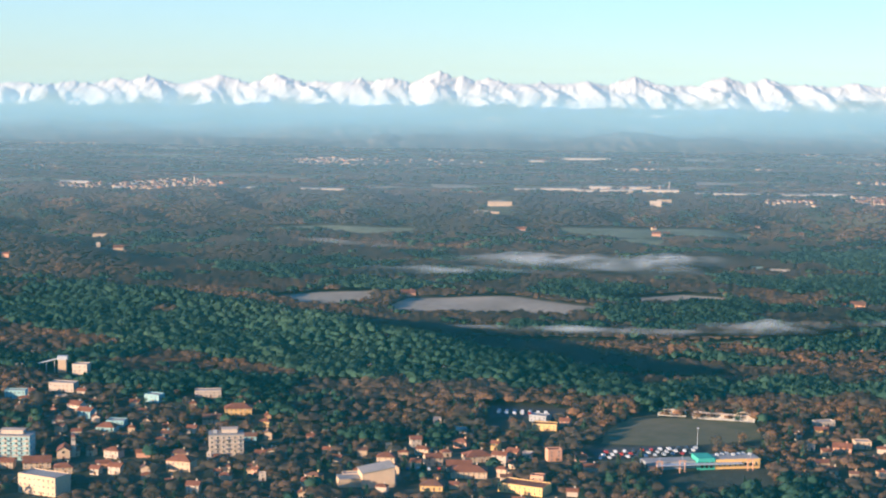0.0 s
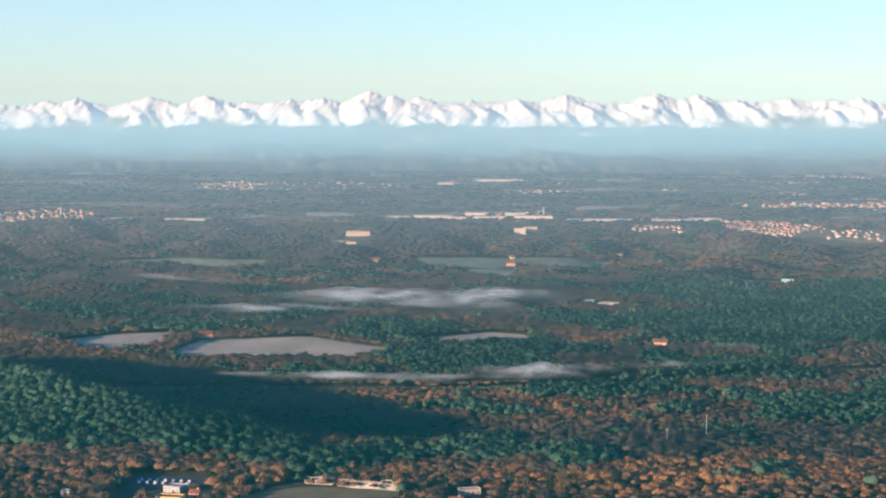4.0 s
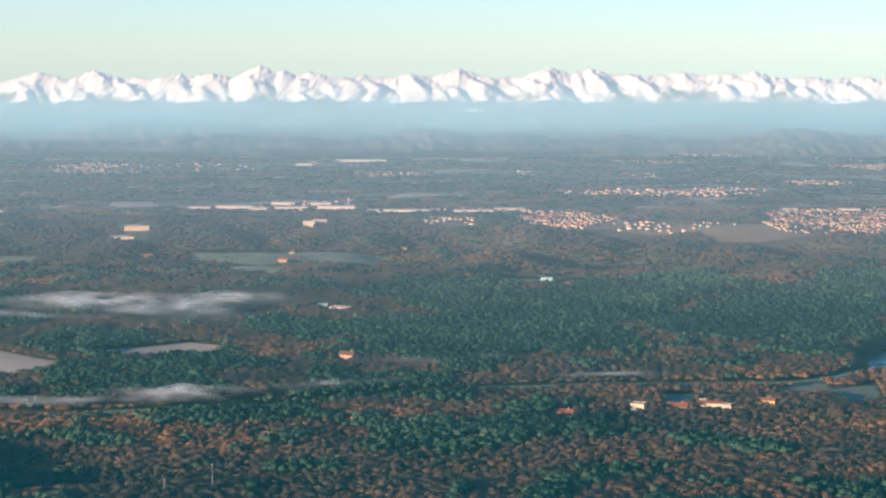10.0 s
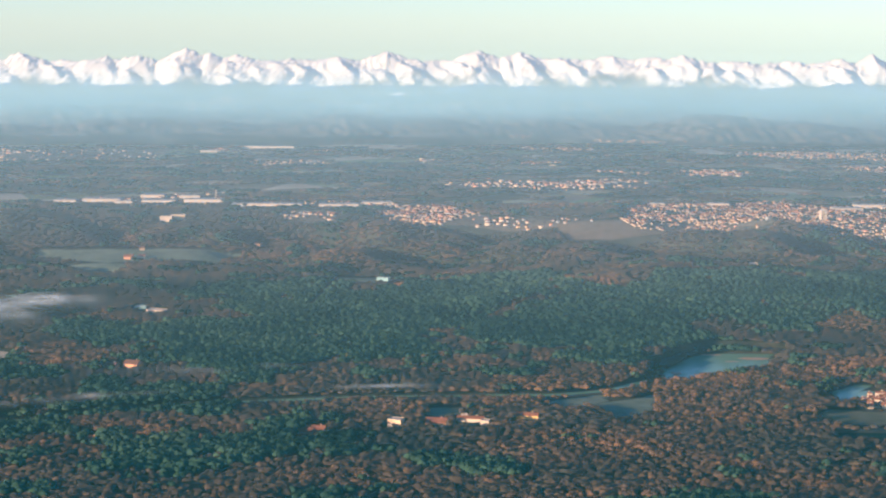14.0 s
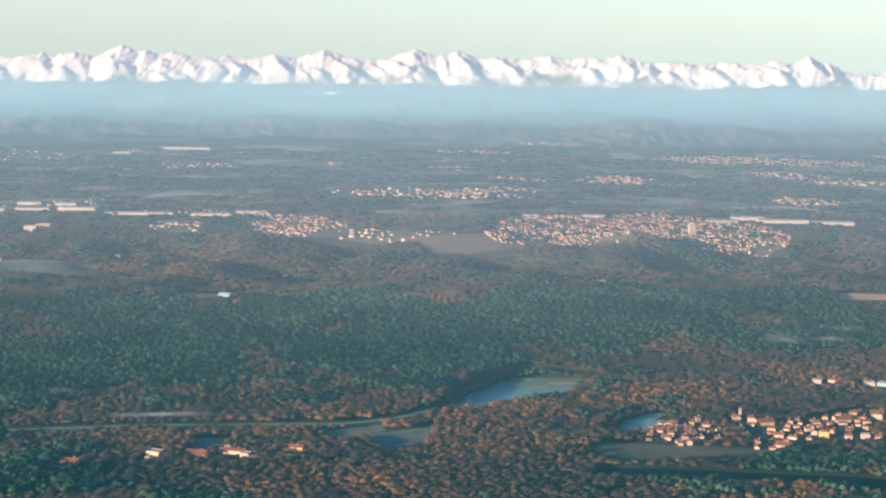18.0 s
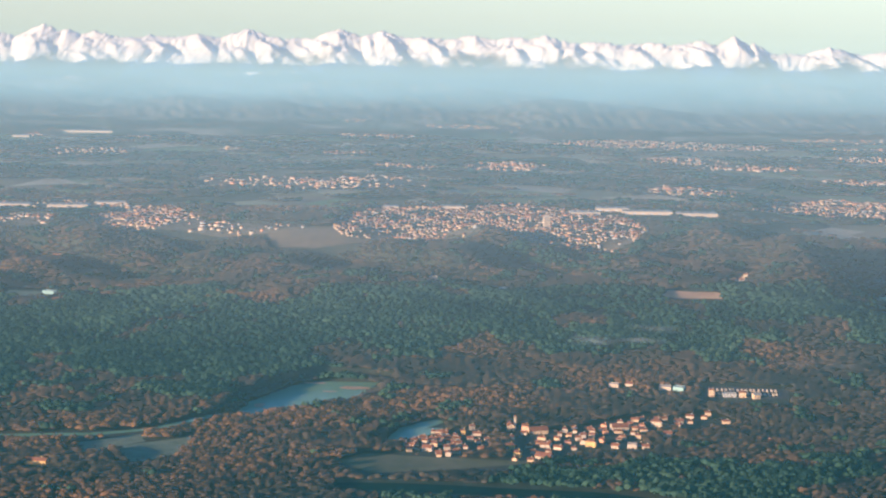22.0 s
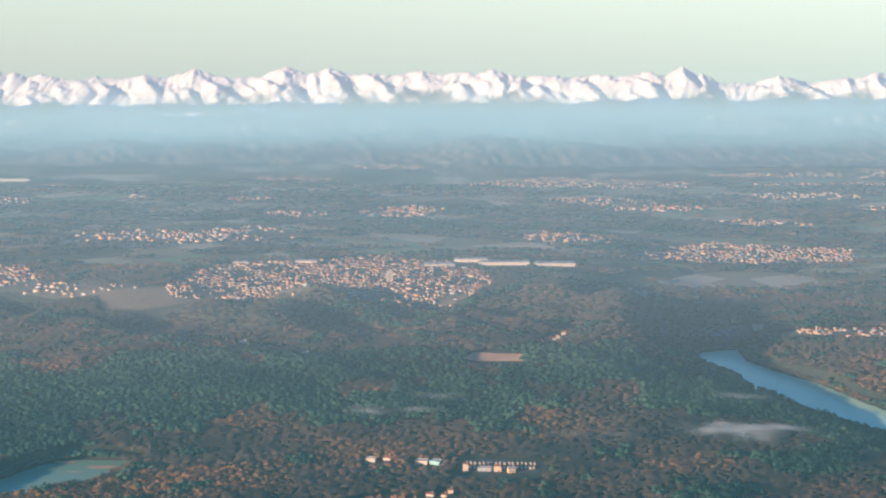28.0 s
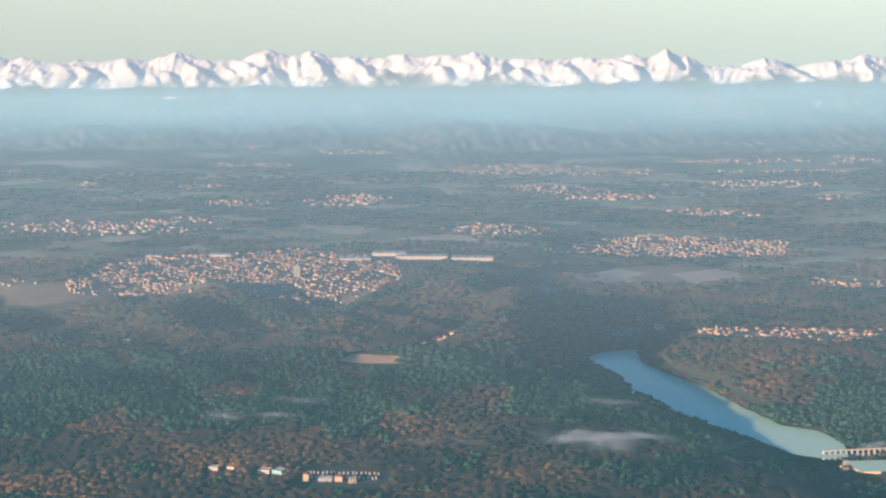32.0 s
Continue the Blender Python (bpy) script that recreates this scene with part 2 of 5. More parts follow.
VILLAGE_1 = [(713, 1201), (715, 1244), (732, 1276), (771, 1250), (770, 1227), (742, 1186)]
VILLAGE_2 = [(779, 1231), (786, 1281), (820, 1283), (852, 1313), (889, 1337), (897, 1310), (870, 1277), (872, 1230), (828, 1226), (799, 1189), (783, 1188)]
VILLAGE_3 = [(890, 1325), (926, 1344), (938, 1320), (898, 1289)]
TOWN_1 = [(589, 1902), (587, 2006), (622, 2086), (711, 2126), (781, 2181), (881, 2145), (914, 2091), (936, 2008), (912, 1913), (857, 1887), (812, 1881), (772, 1906), (709, 1873), (667, 1879), (606, 1885)]
TOWN_2 = [(298, 2016), (381, 2100), (418, 1961), (356, 1934), (328, 1950)]
TOWN_2B = [(418, 1978), (555, 1942), (560, 1903), (430, 1937)]
TOWN_3 = [(-110, 2139), (96, 2220), (113, 2088), (-34, 2075)]
TOWN_3B = [(138, 2109), (300, 2145), (306, 2054), (149, 2057)]
TOWN_3C = [(196, 2010), (273, 2002), (271, 1950), (208, 1964)]
TOWN_3D = [(302, 2105), (386, 2075), (446, 1965), (440, 1937), (383, 1946), (315, 2018)]
TOWN_4 = [(-704, 2077), (-565, 2230), (-478, 2135), (-459, 2013), (-556, 1970), (-680, 2019)]
TOWN_5 = [(1070, 2213), (1131, 2356), (1212, 2429), (1391, 2385), (1375, 2280), (1240, 2252), (1124, 2237)]
TOWN_6 = [(1366, 2071), (1395, 2148), (1461, 2099), (1449, 2059), (1401, 2065)]
TOWN_7 = [(1191, 1849), (1251, 1848), (1327, 1849), (1416, 1843), (1392, 1791), (1357, 1762), (1311, 1800)]
TOWN_8 = [(379, 2316), (403, 2376), (514, 2341), (592, 2421), (635, 2373), (535, 2270)]
TOWN_9 = [(942, 2348), (997, 2408), (1071, 2411), (1066, 2356), (990, 2292)]
TOWN_10 = [(721, 2609), (741, 2803), (800, 2833), (811, 2730)]
TOWN_11 = [(822, 3133), (983, 3312), (1251, 3222), (1238, 3137), (992, 3127)]
TOWN_12 = [(981, 2968), (1102, 2979), (1232, 2837), (1104, 2789)]
TOWN_13 = [(1288, 3349), (1683, 3367), (1667, 3275), (1295, 3292)]
TOWN_13B = [(1326, 2992), (1487, 3032), (1494, 2942), (1350, 2947)]
TOWN_14 = [(1032, 1937), (1087, 2057), (1109, 2028), (1066, 1957)]
TOWN_15 = [(979, 1734), (1005, 1763), (1017, 1700), (986, 1689)]
TOWN_16 = [(-507, 1534), (-498, 1599), (-468, 1605), (-424, 1560), (-490, 1518)]
TOWN_17 = [(-590, 3083), (-457, 3033), (-408, 2869), (-528, 2902)]
TOWN_18 = [(466, 2926), (526, 2914), (540, 2854), (485, 2850)]
TOWN_19 = [(1098, 3333), (750, 3483), (578, 3434), (592, 3354)]
RIVER = [(-260, 1062), (-129, 1075), (-36, 1082), (58, 1088), (174, 1114), (236, 1152), (329, 1178), (430, 1198), (508, 1216), (546, 1237), (590, 1290)]
TRACK = [(303, 1650), (297, 1529)]
# stands of pine and of russet broadleaved trees
PINES = [[(-130, 800), (-20, 752), (100, 752), (180, 765), (170, 792), (70, 790), (-60, 815)],
         [(-52, 1363), (40, 1380), (55, 1292), (-25, 1259)],
         [(1, 1240), (122, 1296), (135, 1129), (37, 1129)],
         [(110, 1441), (209, 1435), (410, 1492), (479, 1439), (457, 1319), (267, 1259), (196, 1274), (116, 1375)],
         [(248, 1066), (333, 1091), (340, 1032), (253, 1015)],
         [(189, 1628), (303, 1653), (431, 1426), (438, 1332), (352, 1306), (284, 1338)],
         [(420, 1449), (499, 1523), (518, 1594), (600, 1604), (611, 1407), (558, 1370), (488, 1381)],
         [(599, 1616), (687, 1598), (770, 1549), (886, 1551), (984, 1567), (966, 1478), (862, 1488), (767, 1492), (607, 1475)],
         [(769, 1146), (821, 1181), (916, 1242), (882, 1083), (768, 1094)],
         [(239, 1056), (316, 1089), (406, 1051), (344, 1009), (256, 1003)],
         [(393, 1556), (565, 1540), (629, 1474), (505, 1351), (397, 1381)],
         [(-358, 954), (-208, 911), (-107, 886), (-113, 796), (-224, 848), (-341, 911)]]
RUSSET = [[(-28, 742), (15, 736), (68, 738), (164, 744), (168, 707), (-7, 694)],
          [(163, 767), (358, 797), (348, 744), (168, 707)],
          [(-15, 1065), (140, 1064), (145, 996), (59, 1001), (-2, 1030)],
          [(117, 1354), (197, 1360), (200, 1284), (124, 1269)],
          [(438, 1215), (551, 1296), (619, 1265), (622, 1206), (576, 1073), (480, 1096)],
          [(634, 1293), (709, 1359), (721, 1290), (693, 1209), (643, 1176)],
          [(408, 1387), (491, 1534), (507, 1568), (506, 1524), (447, 1444), (440, 1332)],
          [(476, 1166), (590, 1201), (642, 1150), (607, 977), (497, 959), (455, 1041)],
          [(517, 1306), (706, 1379), (874, 1354), (990, 1294), (980, 1182), (564, 1162)]]
WATERS = ((LAKE, -26.0), (TAILWATER, -29.0), (POND, -19.0), (CHANNEL, -19.0))


def in_poly(poly, x, y):
    inside = np.zeros(np.shape(x), bool)
    for (x0, y0), (x1, y1) in zip(poly, poly[1:] + poly[:1]):
        hit = (y0 > y) != (y1 > y)
        inside ^= hit & (x < (x1 - x0) * (y - y0) / (y1 - y0 + 1e-9) + x0)
    return inside


def near_line(line, x, y):
    """Distance from a line of points."""
    best = np.full(np.shape(x), 1e9)
    for (x0, y0), (x1, y1) in zip(line, line[1:]):
        u = np.clip(((x - x0) * (x1 - x0) + (y - y0) * (y1 - y0)) / ((x1 - x0) ** 2 + (y1 - y0) ** 2), 0, 1)
        best = np.minimum(best, np.hypot(x - x0 - u * (x1 - x0), y - y0 - u * (y1 - y0)))
    return best


def outline_distance(poly, x, y):
    return np.where(in_poly(poly, x, y), 0.0, near_line(poly + poly[:1], x, y))


def in_stands(stands, x, y):
    """Inside any of the stands, with a wandering edge."""
    u = x + 11 * np.sin(y / 17.0) + 7 * np.sin(y / 6.1 + x / 9.0)
    w = y + 13 * np.sin(x / 21.0) + 8 * np.sin(x / 7.3 - y / 11.0)
    inside = np.zeros(np.shape(x), bool)
    for poly in stands:
        inside |= in_poly(poly, u, w)
    return inside

# ---- ground ----
def sst(a, b, v):
    u = np.clip((v - a) / (b - a), 0.0, 1.0)
    return u * u * (3 - 2 * u)


def knoll(x, y, cx, cy, rx, ry, h):
    return h * np.exp(-((x - cx) / rx) ** 2 - ((y - cy) / ry) ** 2)


def lumps(x, y, s):
    return np.sin(x / s) * np.cos(y / (s * 0.83) + 1.3) + 0.5 * np.sin(x / (s * 0.41) + 2.0) * np.sin(y / (s * 0.37))


def shelf_edge(x):
    """Where the shelf with the near town breaks off towards the valley."""
    return 795 + 250 * (1 - sst(-360, 70, x)) + 0.24 * np.maximum(0, x - 90)


def ground_z(x, y):
    """Height of the bare ground."""
    e = shelf_edge(x)
    z = -8.0 + 28 * (1 - sst(e, e + 58, y)) * (1 - 0.75 * sst(150, 700, x))
    z = z - 14 * np.exp(-((y - (1300 + 0.12 * (x - 500))) / 170.0) ** 2) * sst(350, 900, x)
    z = z + 13 * sst(1450, 1640, y) * sst(300, 620, x) * (1 - sst(1000, 1180, x))
    edge = 1905 + 40 * np.sin(x / 170.0) + 18 * np.sin(x / 61.0)
    plateau = 27 - 20 * sst(250, 1000, x) - 8 * sst(1000, 1350, x)
    z = z + plateau * sst(edge - 95, edge + 55, y)
    axis = 1815 - 1.9 * (x - 1140)
    z = z - 16 * np.exp(-((y - axis) / 150.0) ** 2) * sst(1000, 1130, x)     # lake basin
    # ridge and knolls added so that their shade falls on the dark slopes
    z = z + 26 * np.exp(-((x - 1066 - 0.1 * (y - 1830)) / 36.0) ** 2) * sst(1660, 1730, y) * (1 - sst(1890, 1960, y)) + knoll(x, y, 985, 1960, 40, 30, 9) + knoll(x, y, 1020, 1690, 50, 45, 8)
    z = z + knoll(x, y, -520, 1400, 110, 60, 28) + knoll(x, y, -330, 1560, 60, 35, 9) + knoll(x, y, -640, 1900, 70, 40, 12)
    z = z + knoll(x, y, -390, 1925, 45, 30, 9) + knoll(x, y, -150, 1450, 60, 25, 4)
    z = z + knoll(x, y, 640, 1530, 150, 45, 6) + knoll(x, y, 1330, 1700, 90, 80, 9)
    z = z + 11.0 * lumps(x + 0.5 * y, y * 0.7, 33.0) * sst(1690, 1780, y) * (1 - sst(1900, 1950, y)) * (1 - sst(1020, 1100, x))
    z = z + 3.0 * lumps(x, y, 52.0) * sst(1430, 1520, y) * (1 - sst(1900, 1950, y)) * (1 - sst(1020, 1100, x))
    level = np.minimum(1, knoll(x, y, 590, 1895, 95, 50, 1) + knoll(x, y, 70, 1810, 150, 65, 1.3) + knoll(x, y, -300, 1800, 130, 45, 1.2))
    z = z - level * 11.0 * lumps(x + 0.5 * y, y * 0.7, 33.0) * sst(1690, 1780, y) * (1 - sst(1900, 1950, y))
    # crest raised to lengthen the shade behind the shelf
    z = z + 9 * np.exp(-((y - (e - 25)) / 30.0) ** 2) * (1 - sst(-120, 30, x))
    far = sst(2300, 2900, y)
    return z * (1 - far) + (2.0 - 14 * sst(400, 1200, x)) * far


def terrain(x, y):
    """The ground with its small unevenness, dug out under water."""
    x, y = np.asarray(x, float), np.asarray(y, float)
    z = ground_z(x, y) + 0.8 * lumps(x, y, 47.0)
    for poly, level in WATERS:
        z = np.where(np.minimum(outline_distance(poly, x, y), outline_distance(poly, x, y + 14)) < 9, np.minimum(z, level - 0.6), z)
    return z


gx = np.concatenate([np.linspace(-4200, -1300, 24)[:-1], np.arange(-1300, 1900, 8.0), np.linspace(1900, 5200, 24)])
gy = np.concatenate([np.linspace(-1500, 430, 14)[:-1], np.arange(430, 2500, 8.0), np.linspace(2500, 4700, 70)])
v, f = grid(gx, gy, terrain)
ground = tagged(new("ground", quick_mesh("ground", v, f, GROUND, smooth=True)), "brown winter woodland floor and rough grass", "ground", kind="structure")

# ---- mountains ----
PEAKS = [(-1560, 141, 45), (-1402, 145, 40), (-1285, 156, 40), (-1200, 161, 45), (-1001, 167, 50), (-845, 170, 45), (-735, 153, 30), (-614, 160, 50), (-539, 164, 40), (-405, 184, 48), (-345, 171, 30),
         (-278, 166, 40), (-137, 156, 40), (-20, 159, 35), (104, 173, 45), (336, 177, 40), (445, 171, 45), (560, 158, 30), (675, 162, 45), (778, 160, 40), (850, 163, 40), (969, 149, 35), (1108, 150, 40),
         (1231, 157, 45), (1320, 169, 38), (1368, 152, 25), (1552, 142, 45), (1720, 136, 40), (1795, 149, 50), (2050, 150, 60)]


def crease(u, gap, seed):
    """Sharp ups and downs between 0 and 1, about gap apart, uneven in width and height."""
    r = np.random.default_rng(seed)
    knots = np.cumsum(r.uniform(0.25, 1.75, int(18000 / gap)) * gap * 0.5) - 3600
    level = np.where(np.arange(len(knots)) % 2 == 0, r.uniform(0.0, 0.35, len(knots)), r.uniform(0.6, 1.0, len(knots)))
    return np.interp(u, knots, level)


def spurs(x, d, seed, scale):
    """How far side valleys cut in, growing with the distance d below a crest."""
    u = x - 0.9 * d + 22 * crease(d + 0.3 * x, 60.0, seed + 5)
    cut = 30 * np.clip(d / 85.0, 0, 1) * crease(u, 105.0 * scale, seed)
    cut = cut + 13 * np.clip(d / 45.0 + 0.12, 0, 1) * crease(x - 0.25 * d, 50.0 * scale, seed + 1)
    return (cut + 5 * np.clip(d / 20.0 + 0.25, 0, 1) * crease(x + 1.1 * d, 19.0 * scale, seed + 2) + 1.6 * crease(x - 1.6 * d, 9.5 * scale, seed + 3)) * scale


TABLE = np.random.default_rng(90).uniform(0, 1, (256, 256))


def soft_noise(x, y):
    """Smooth noise between 0 and 1, one bump a unit."""
    i, j = np.floor(x).astype(int), np.floor(y).astype(int)
    u, w = x - i, y - j
    u, w = u * u * (3 - 2 * u), w * w * (3 - 2 * w)
    at = lambda a, b: TABLE[(i + a) % 256, (j + b) % 256]
    return (at(0, 0) * (1 - u) + at(1, 0) * u) * (1 - w) + (at(0, 1) * (1 - u) + at(1, 1) * u) * w


def spur(u, w, seed):
    """Spurs side by side, one a unit of u: a broad flank to the west, a steep one to the east, each of its own height."""
    u = u + 0.9 * (soft_noise(u * 0.45 + seed, w + seed) - 0.5) + 0.35 * (soft_noise(u * 1.7 + seed, w * 3.0) - 0.5)
    n = np.floor(u).astype(int)
    p = u - n
    high = 0.45 + 0.55 * TABLE[(n * 7 + seed) % 256, (n * 3 + 11 * seed) % 256]
    return high * np.where(p < 0.62, p / 0.62, (1 - p) / 0.38)


def range_height(x, y):
    low = np.interp(x, (-1700, -800, 0, 700, 1200, 1480, 1900), (130, 146, 149, 150, 139, 121, 126))
    top = low.copy()
    for px, pz, w in PEAKS:
        top = np.maximum(top, low + (pz - low) * np.clip(1 - np.abs(x - px) / (1.9 * w), 0, 1) ** 1.25)
    crest = 4290 + 25 * np.sin(x / 260.0) + 22 * soft_noise(x / 60.0, 0 * y)
    d = crest - y
    body = np.where(d > 0, np.interp(d, (0, 60, 150, 300), (1.0, 0.80, 0.42, 0.0)), np.clip(1 + d / 200.0, 0, 1))
    down = np.clip(d / 55.0, 0, 1)
    wander = 44 * (soft_noise(x / 95.0, d / 70.0) - 0.5) + 18 * (soft_noise(x / 31.0, d / 26.0) - 0.5)
    z = top * body + (3 + 19 * down) * (spur((x - 1.05 * d + 1.6 * wander) / 150.0, d / 190.0, 3) - 0.45) * np.clip(1.6 * body, 0, 1)
    patch = 0.25 + 1.3 * soft_noise(x / 83.0 + 9, d / 50.0)
    z = z + (3.5 + 11 * down) * patch * (spur((x - 0.45 * d - wander) / 58.0, d / 60.0, 8) - 0.45)
    z = z + 4.4 * (0.2 + 1.5 * soft_noise(x / 47.0 + 30, d / 35.0)) * (spur((x + 0.5 * d + wander) / 21.0, d / 24.0, 17) - 0.45)
    z = z + 2.0 * (soft_noise(x / 6.5, y / 7.0) - 0.5) * np.clip(3 * body, 0, 1)
    z = np.where(d > 130, z - 6 * (d - 130) / 60.0, z)
    fore = np.full(x.shape, -50.0)
    for k, (far, tall) in enumerate(((3745, 34), (3840, 48), (3935, 60), (4035, 70))):
        line = far + 44 * (soft_noise(x / 170.0 + 5 * k, 0 * y + k) - 0.5)
        roll = tall * (0.42 + 0.62 * soft_noise(x / 230.0 + 13 * k, 0 * y + 2 * k) + 0.26 * soft_noise(x / 77.0 + 7 * k, 0 * y))
        side = np.abs(y - line)
        hill = roll * np.clip(1.06 - side / 78.0, 0, 1) + 9 * (spur((x - 0.8 * side) / 46.0, side / 60.0, 23 + k) - 0.5) * np.clip(side / 30.0, 0.15, 1) + 5 * (soft_noise(x / 19.0 + k, y / 24.0) - 0.5)
        fore = np.maximum(fore, hill)
    ridge = 3640 + 60 * (soft_noise(x / 210.0, 0 * y + 6) - 0.5)
    h = np.abs(y - ridge)
    rise = 8 + 22 * soft_noise(x / 190.0, 0 * y + 4) + 8 * soft_noise(x / 60.0, 0 * y + 9)
    for px, pz, w in FRONT_HILLS:
        rise = np.maximum(rise, pz * np.exp(-((x - px) / w) ** 2))
    hills = rise * np.clip(1.05 - h / 130.0, 0, 1) - 0.75 * spurs(x, h, 51, 0.42) + 4 * soft_noise(x / 16.0, y / 20.0)
    return np.maximum(np.maximum(z, fore), np.maximum(hills, -6)) - 8


FRONT_HILLS = [(-463, 38, 70), (-390, 38, 80), (-200, 33, 130), (660, 24, 110), (868, 52, 180), (1040, 36, 160), (71, 48, 170), (260, 40, 150)]
v, f = grid(np.arange(-1700, 2500, 4.0), np.concatenate([np.arange(3450, 4040, 8.0), np.arange(4040, 4440, 5.0)]), range_height)
tagged(new("mountain_range", quick_mesh("mountain_range", v, f, mountain_material())),
       "long snow-capped mountain range above dark wooded foothills", "mountains", kind="structure")

# ---- haze sheets ----
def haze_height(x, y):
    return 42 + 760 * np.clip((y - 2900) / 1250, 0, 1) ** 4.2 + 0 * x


# one curved sheet, fixed normal; its painted haze veils plain, mountains and sky
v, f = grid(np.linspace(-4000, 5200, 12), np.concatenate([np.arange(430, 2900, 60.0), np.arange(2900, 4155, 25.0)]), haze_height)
haze_mesh = quick_mesh("haze", v, f, painted_haze_material(), smooth=True, normals=[(-0.100, -0.150, 0.984)] * len(v))
tagged(new("haze", haze_mesh), "curved sheet with blue haze painted over the plain", "haze", kind="structure")


def valley_haze_sheet_material():
    """Painted haze for upright sheets: a pale blue veil, fading where the high snow begins."""
    m = bpy.data.materials.new("valley_haze")
    m.use_nodes = True
    nt = m.node_tree
    nt.nodes.clear()
    sep = node(nt, "ShaderNodeSeparateXYZ", [(0, place(nt))])
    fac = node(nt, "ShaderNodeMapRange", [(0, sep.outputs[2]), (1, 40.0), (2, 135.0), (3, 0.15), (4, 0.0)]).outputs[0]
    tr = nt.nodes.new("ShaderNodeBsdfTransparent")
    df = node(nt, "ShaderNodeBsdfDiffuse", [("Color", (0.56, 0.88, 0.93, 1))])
    mx = node(nt, "ShaderNodeMixShader", [(0, fac), (1, tr.outputs[0]), (2, df.outputs[0])])
    out = nt.nodes.new("ShaderNodeOutputMaterial")
    nt.links.new(mx.outputs[0], out.inputs[0])
    return m


VALLEY_HAZE_SHEET = valley_haze_sheet_material()
# sheets added between the hill lines; each paints on a little more haze
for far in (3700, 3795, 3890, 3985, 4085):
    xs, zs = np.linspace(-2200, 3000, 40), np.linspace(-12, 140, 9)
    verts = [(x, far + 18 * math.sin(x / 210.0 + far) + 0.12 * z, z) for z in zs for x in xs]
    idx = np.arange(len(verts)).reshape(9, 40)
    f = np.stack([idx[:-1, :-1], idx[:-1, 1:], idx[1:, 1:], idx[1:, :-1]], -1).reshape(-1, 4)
    me = quick_mesh("valley_haze", verts, f, VALLEY_HAZE_SHEET, smooth=True, normals=[(-0.100, -0.150, 0.984)] * len(verts))
    tagged(new("valley_haze", me), "upright sheet with painted blue haze between the foothills", "haze", kind="structure")

# ---- fields, water and mist ----
def rows_of(poly, step):
    ys = [p[1] for p in poly]
    for y in np.arange(min(ys) + 0.01, max(ys), step):
        xs = []
        for (x0, y0), (x1, y1) in zip(poly, poly[1:] + poly[:1]):
            if (y0 > y) != (y1 > y):
                xs.append(x0 + (x1 - x0) * (y - y0) / (y1 - y0))
        if len(xs) > 1:
            yield y, min(xs), max(xs)


def sheet(name, poly, mat, label, category, lift=0.25, level=None, step=2.5, ragged=1.2, nearer=0):
    """A field draped on the ground, or water at its level, inside an outline."""
    n, verts = 25, []
    if nearer:      # second sheet shifted toward the camera, to fit the outline in its view
        sheet(name, [(x, y - nearer) for x, y in poly], mat, label, category, lift - 0.08, None if level is None else level - 0.06, step, ragged)
    for y, a, b in rows_of(poly, step):
        if ragged:
            a += ragged * noise.noise((a * 0.07, y * 0.11, 3.0))
            b += ragged * noise.noise((b * 0.07, y * 0.11, 9.0))
        x = np.linspace(a, b, n)
        z = np.full(n, level) if level is not None else terrain(x, np.full(n, y)) + lift
        verts.append(np.stack([x, np.full(n, y), z], -1))
    idx = np.arange(len(verts) * n).reshape(-1, n)
    f = np.stack([idx[:-1, :-1], idx[:-1, 1:], idx[1:, 1:], idx[1:, :-1]], -1).reshape(-1, 4)
    return tagged(new(name, quick_mesh(name, np.concatenate(verts), f, mat, smooth=True)), label, category, kind="structure")


def field_material(name, a, b, size=7.0, furrow=0.0):
    m, nt, bsdf = material(name, 0.9)
    c = mixed(nt, 0.45, ramp(nt, grain(nt, size, 6.0), [(0.3, a), (0.7, b)]), ramp(nt, grain(nt, size * 6, 4.0), [(0.35, a), (0.65, b)]))
    nt.links.new(c, bsdf.inputs["Base Color"])
    bumped(nt, bsdf, grain(nt, 1.2, 4.0), 0.5, 0.25)
    return m


FROSTED = field_material("frosted_stubble", (0.23, 0.20, 0.15), (0.46, 0.40, 0.30))
PASTURE = field_material("pasture", (0.08, 0.11, 0.07), (0.21, 0.23, 0.16))
MOWN = field_material("mown_grass", (0.085, 0.095, 0.045), (0.18, 0.15, 0.085))
PLOUGHED = field_material("ploughed_soil", (0.09, 0.075, 0.055), (0.155, 0.12, 0.085))
SAND = field_material("bare_sand", (0.28, 0.18, 0.11), (0.46, 0.31, 0.20), 3.0)
ASPHALT = field_material("worn_asphalt", (0.045, 0.046, 0.05), (0.08, 0.08, 0.082), 4.0)


def water_material(name, tone, gloss):
    m, nt, bsdf = material(name, 0.2)
    bsdf.inputs["Base Color"].default_value = tone
    bsdf.inputs["Specular IOR Level"].default_value = gloss
    bumped(nt, bsdf, grain(nt, 1.5, 3.0), 0.12, 0.1)
    return m


WATER = water_material("calm_water", (0.46, 0.62, 0.40, 1), 0.12)
POOL = water_material("river_pool_water", (0.17, 0.27, 0.17, 1), 0.1)
# near-black copy for the canal: the trees' shade is painted into its colour
SHADE_TONED_WATER = water_material("shade_toned_water", (0.008, 0.03, 0.03, 1), 0.0)
for poly in (FROST_A, FROST_B, FROST_C):
    sheet("stubble_field", poly, FROSTED, "pale frosted stubble field between woods", "field", nearer=10)
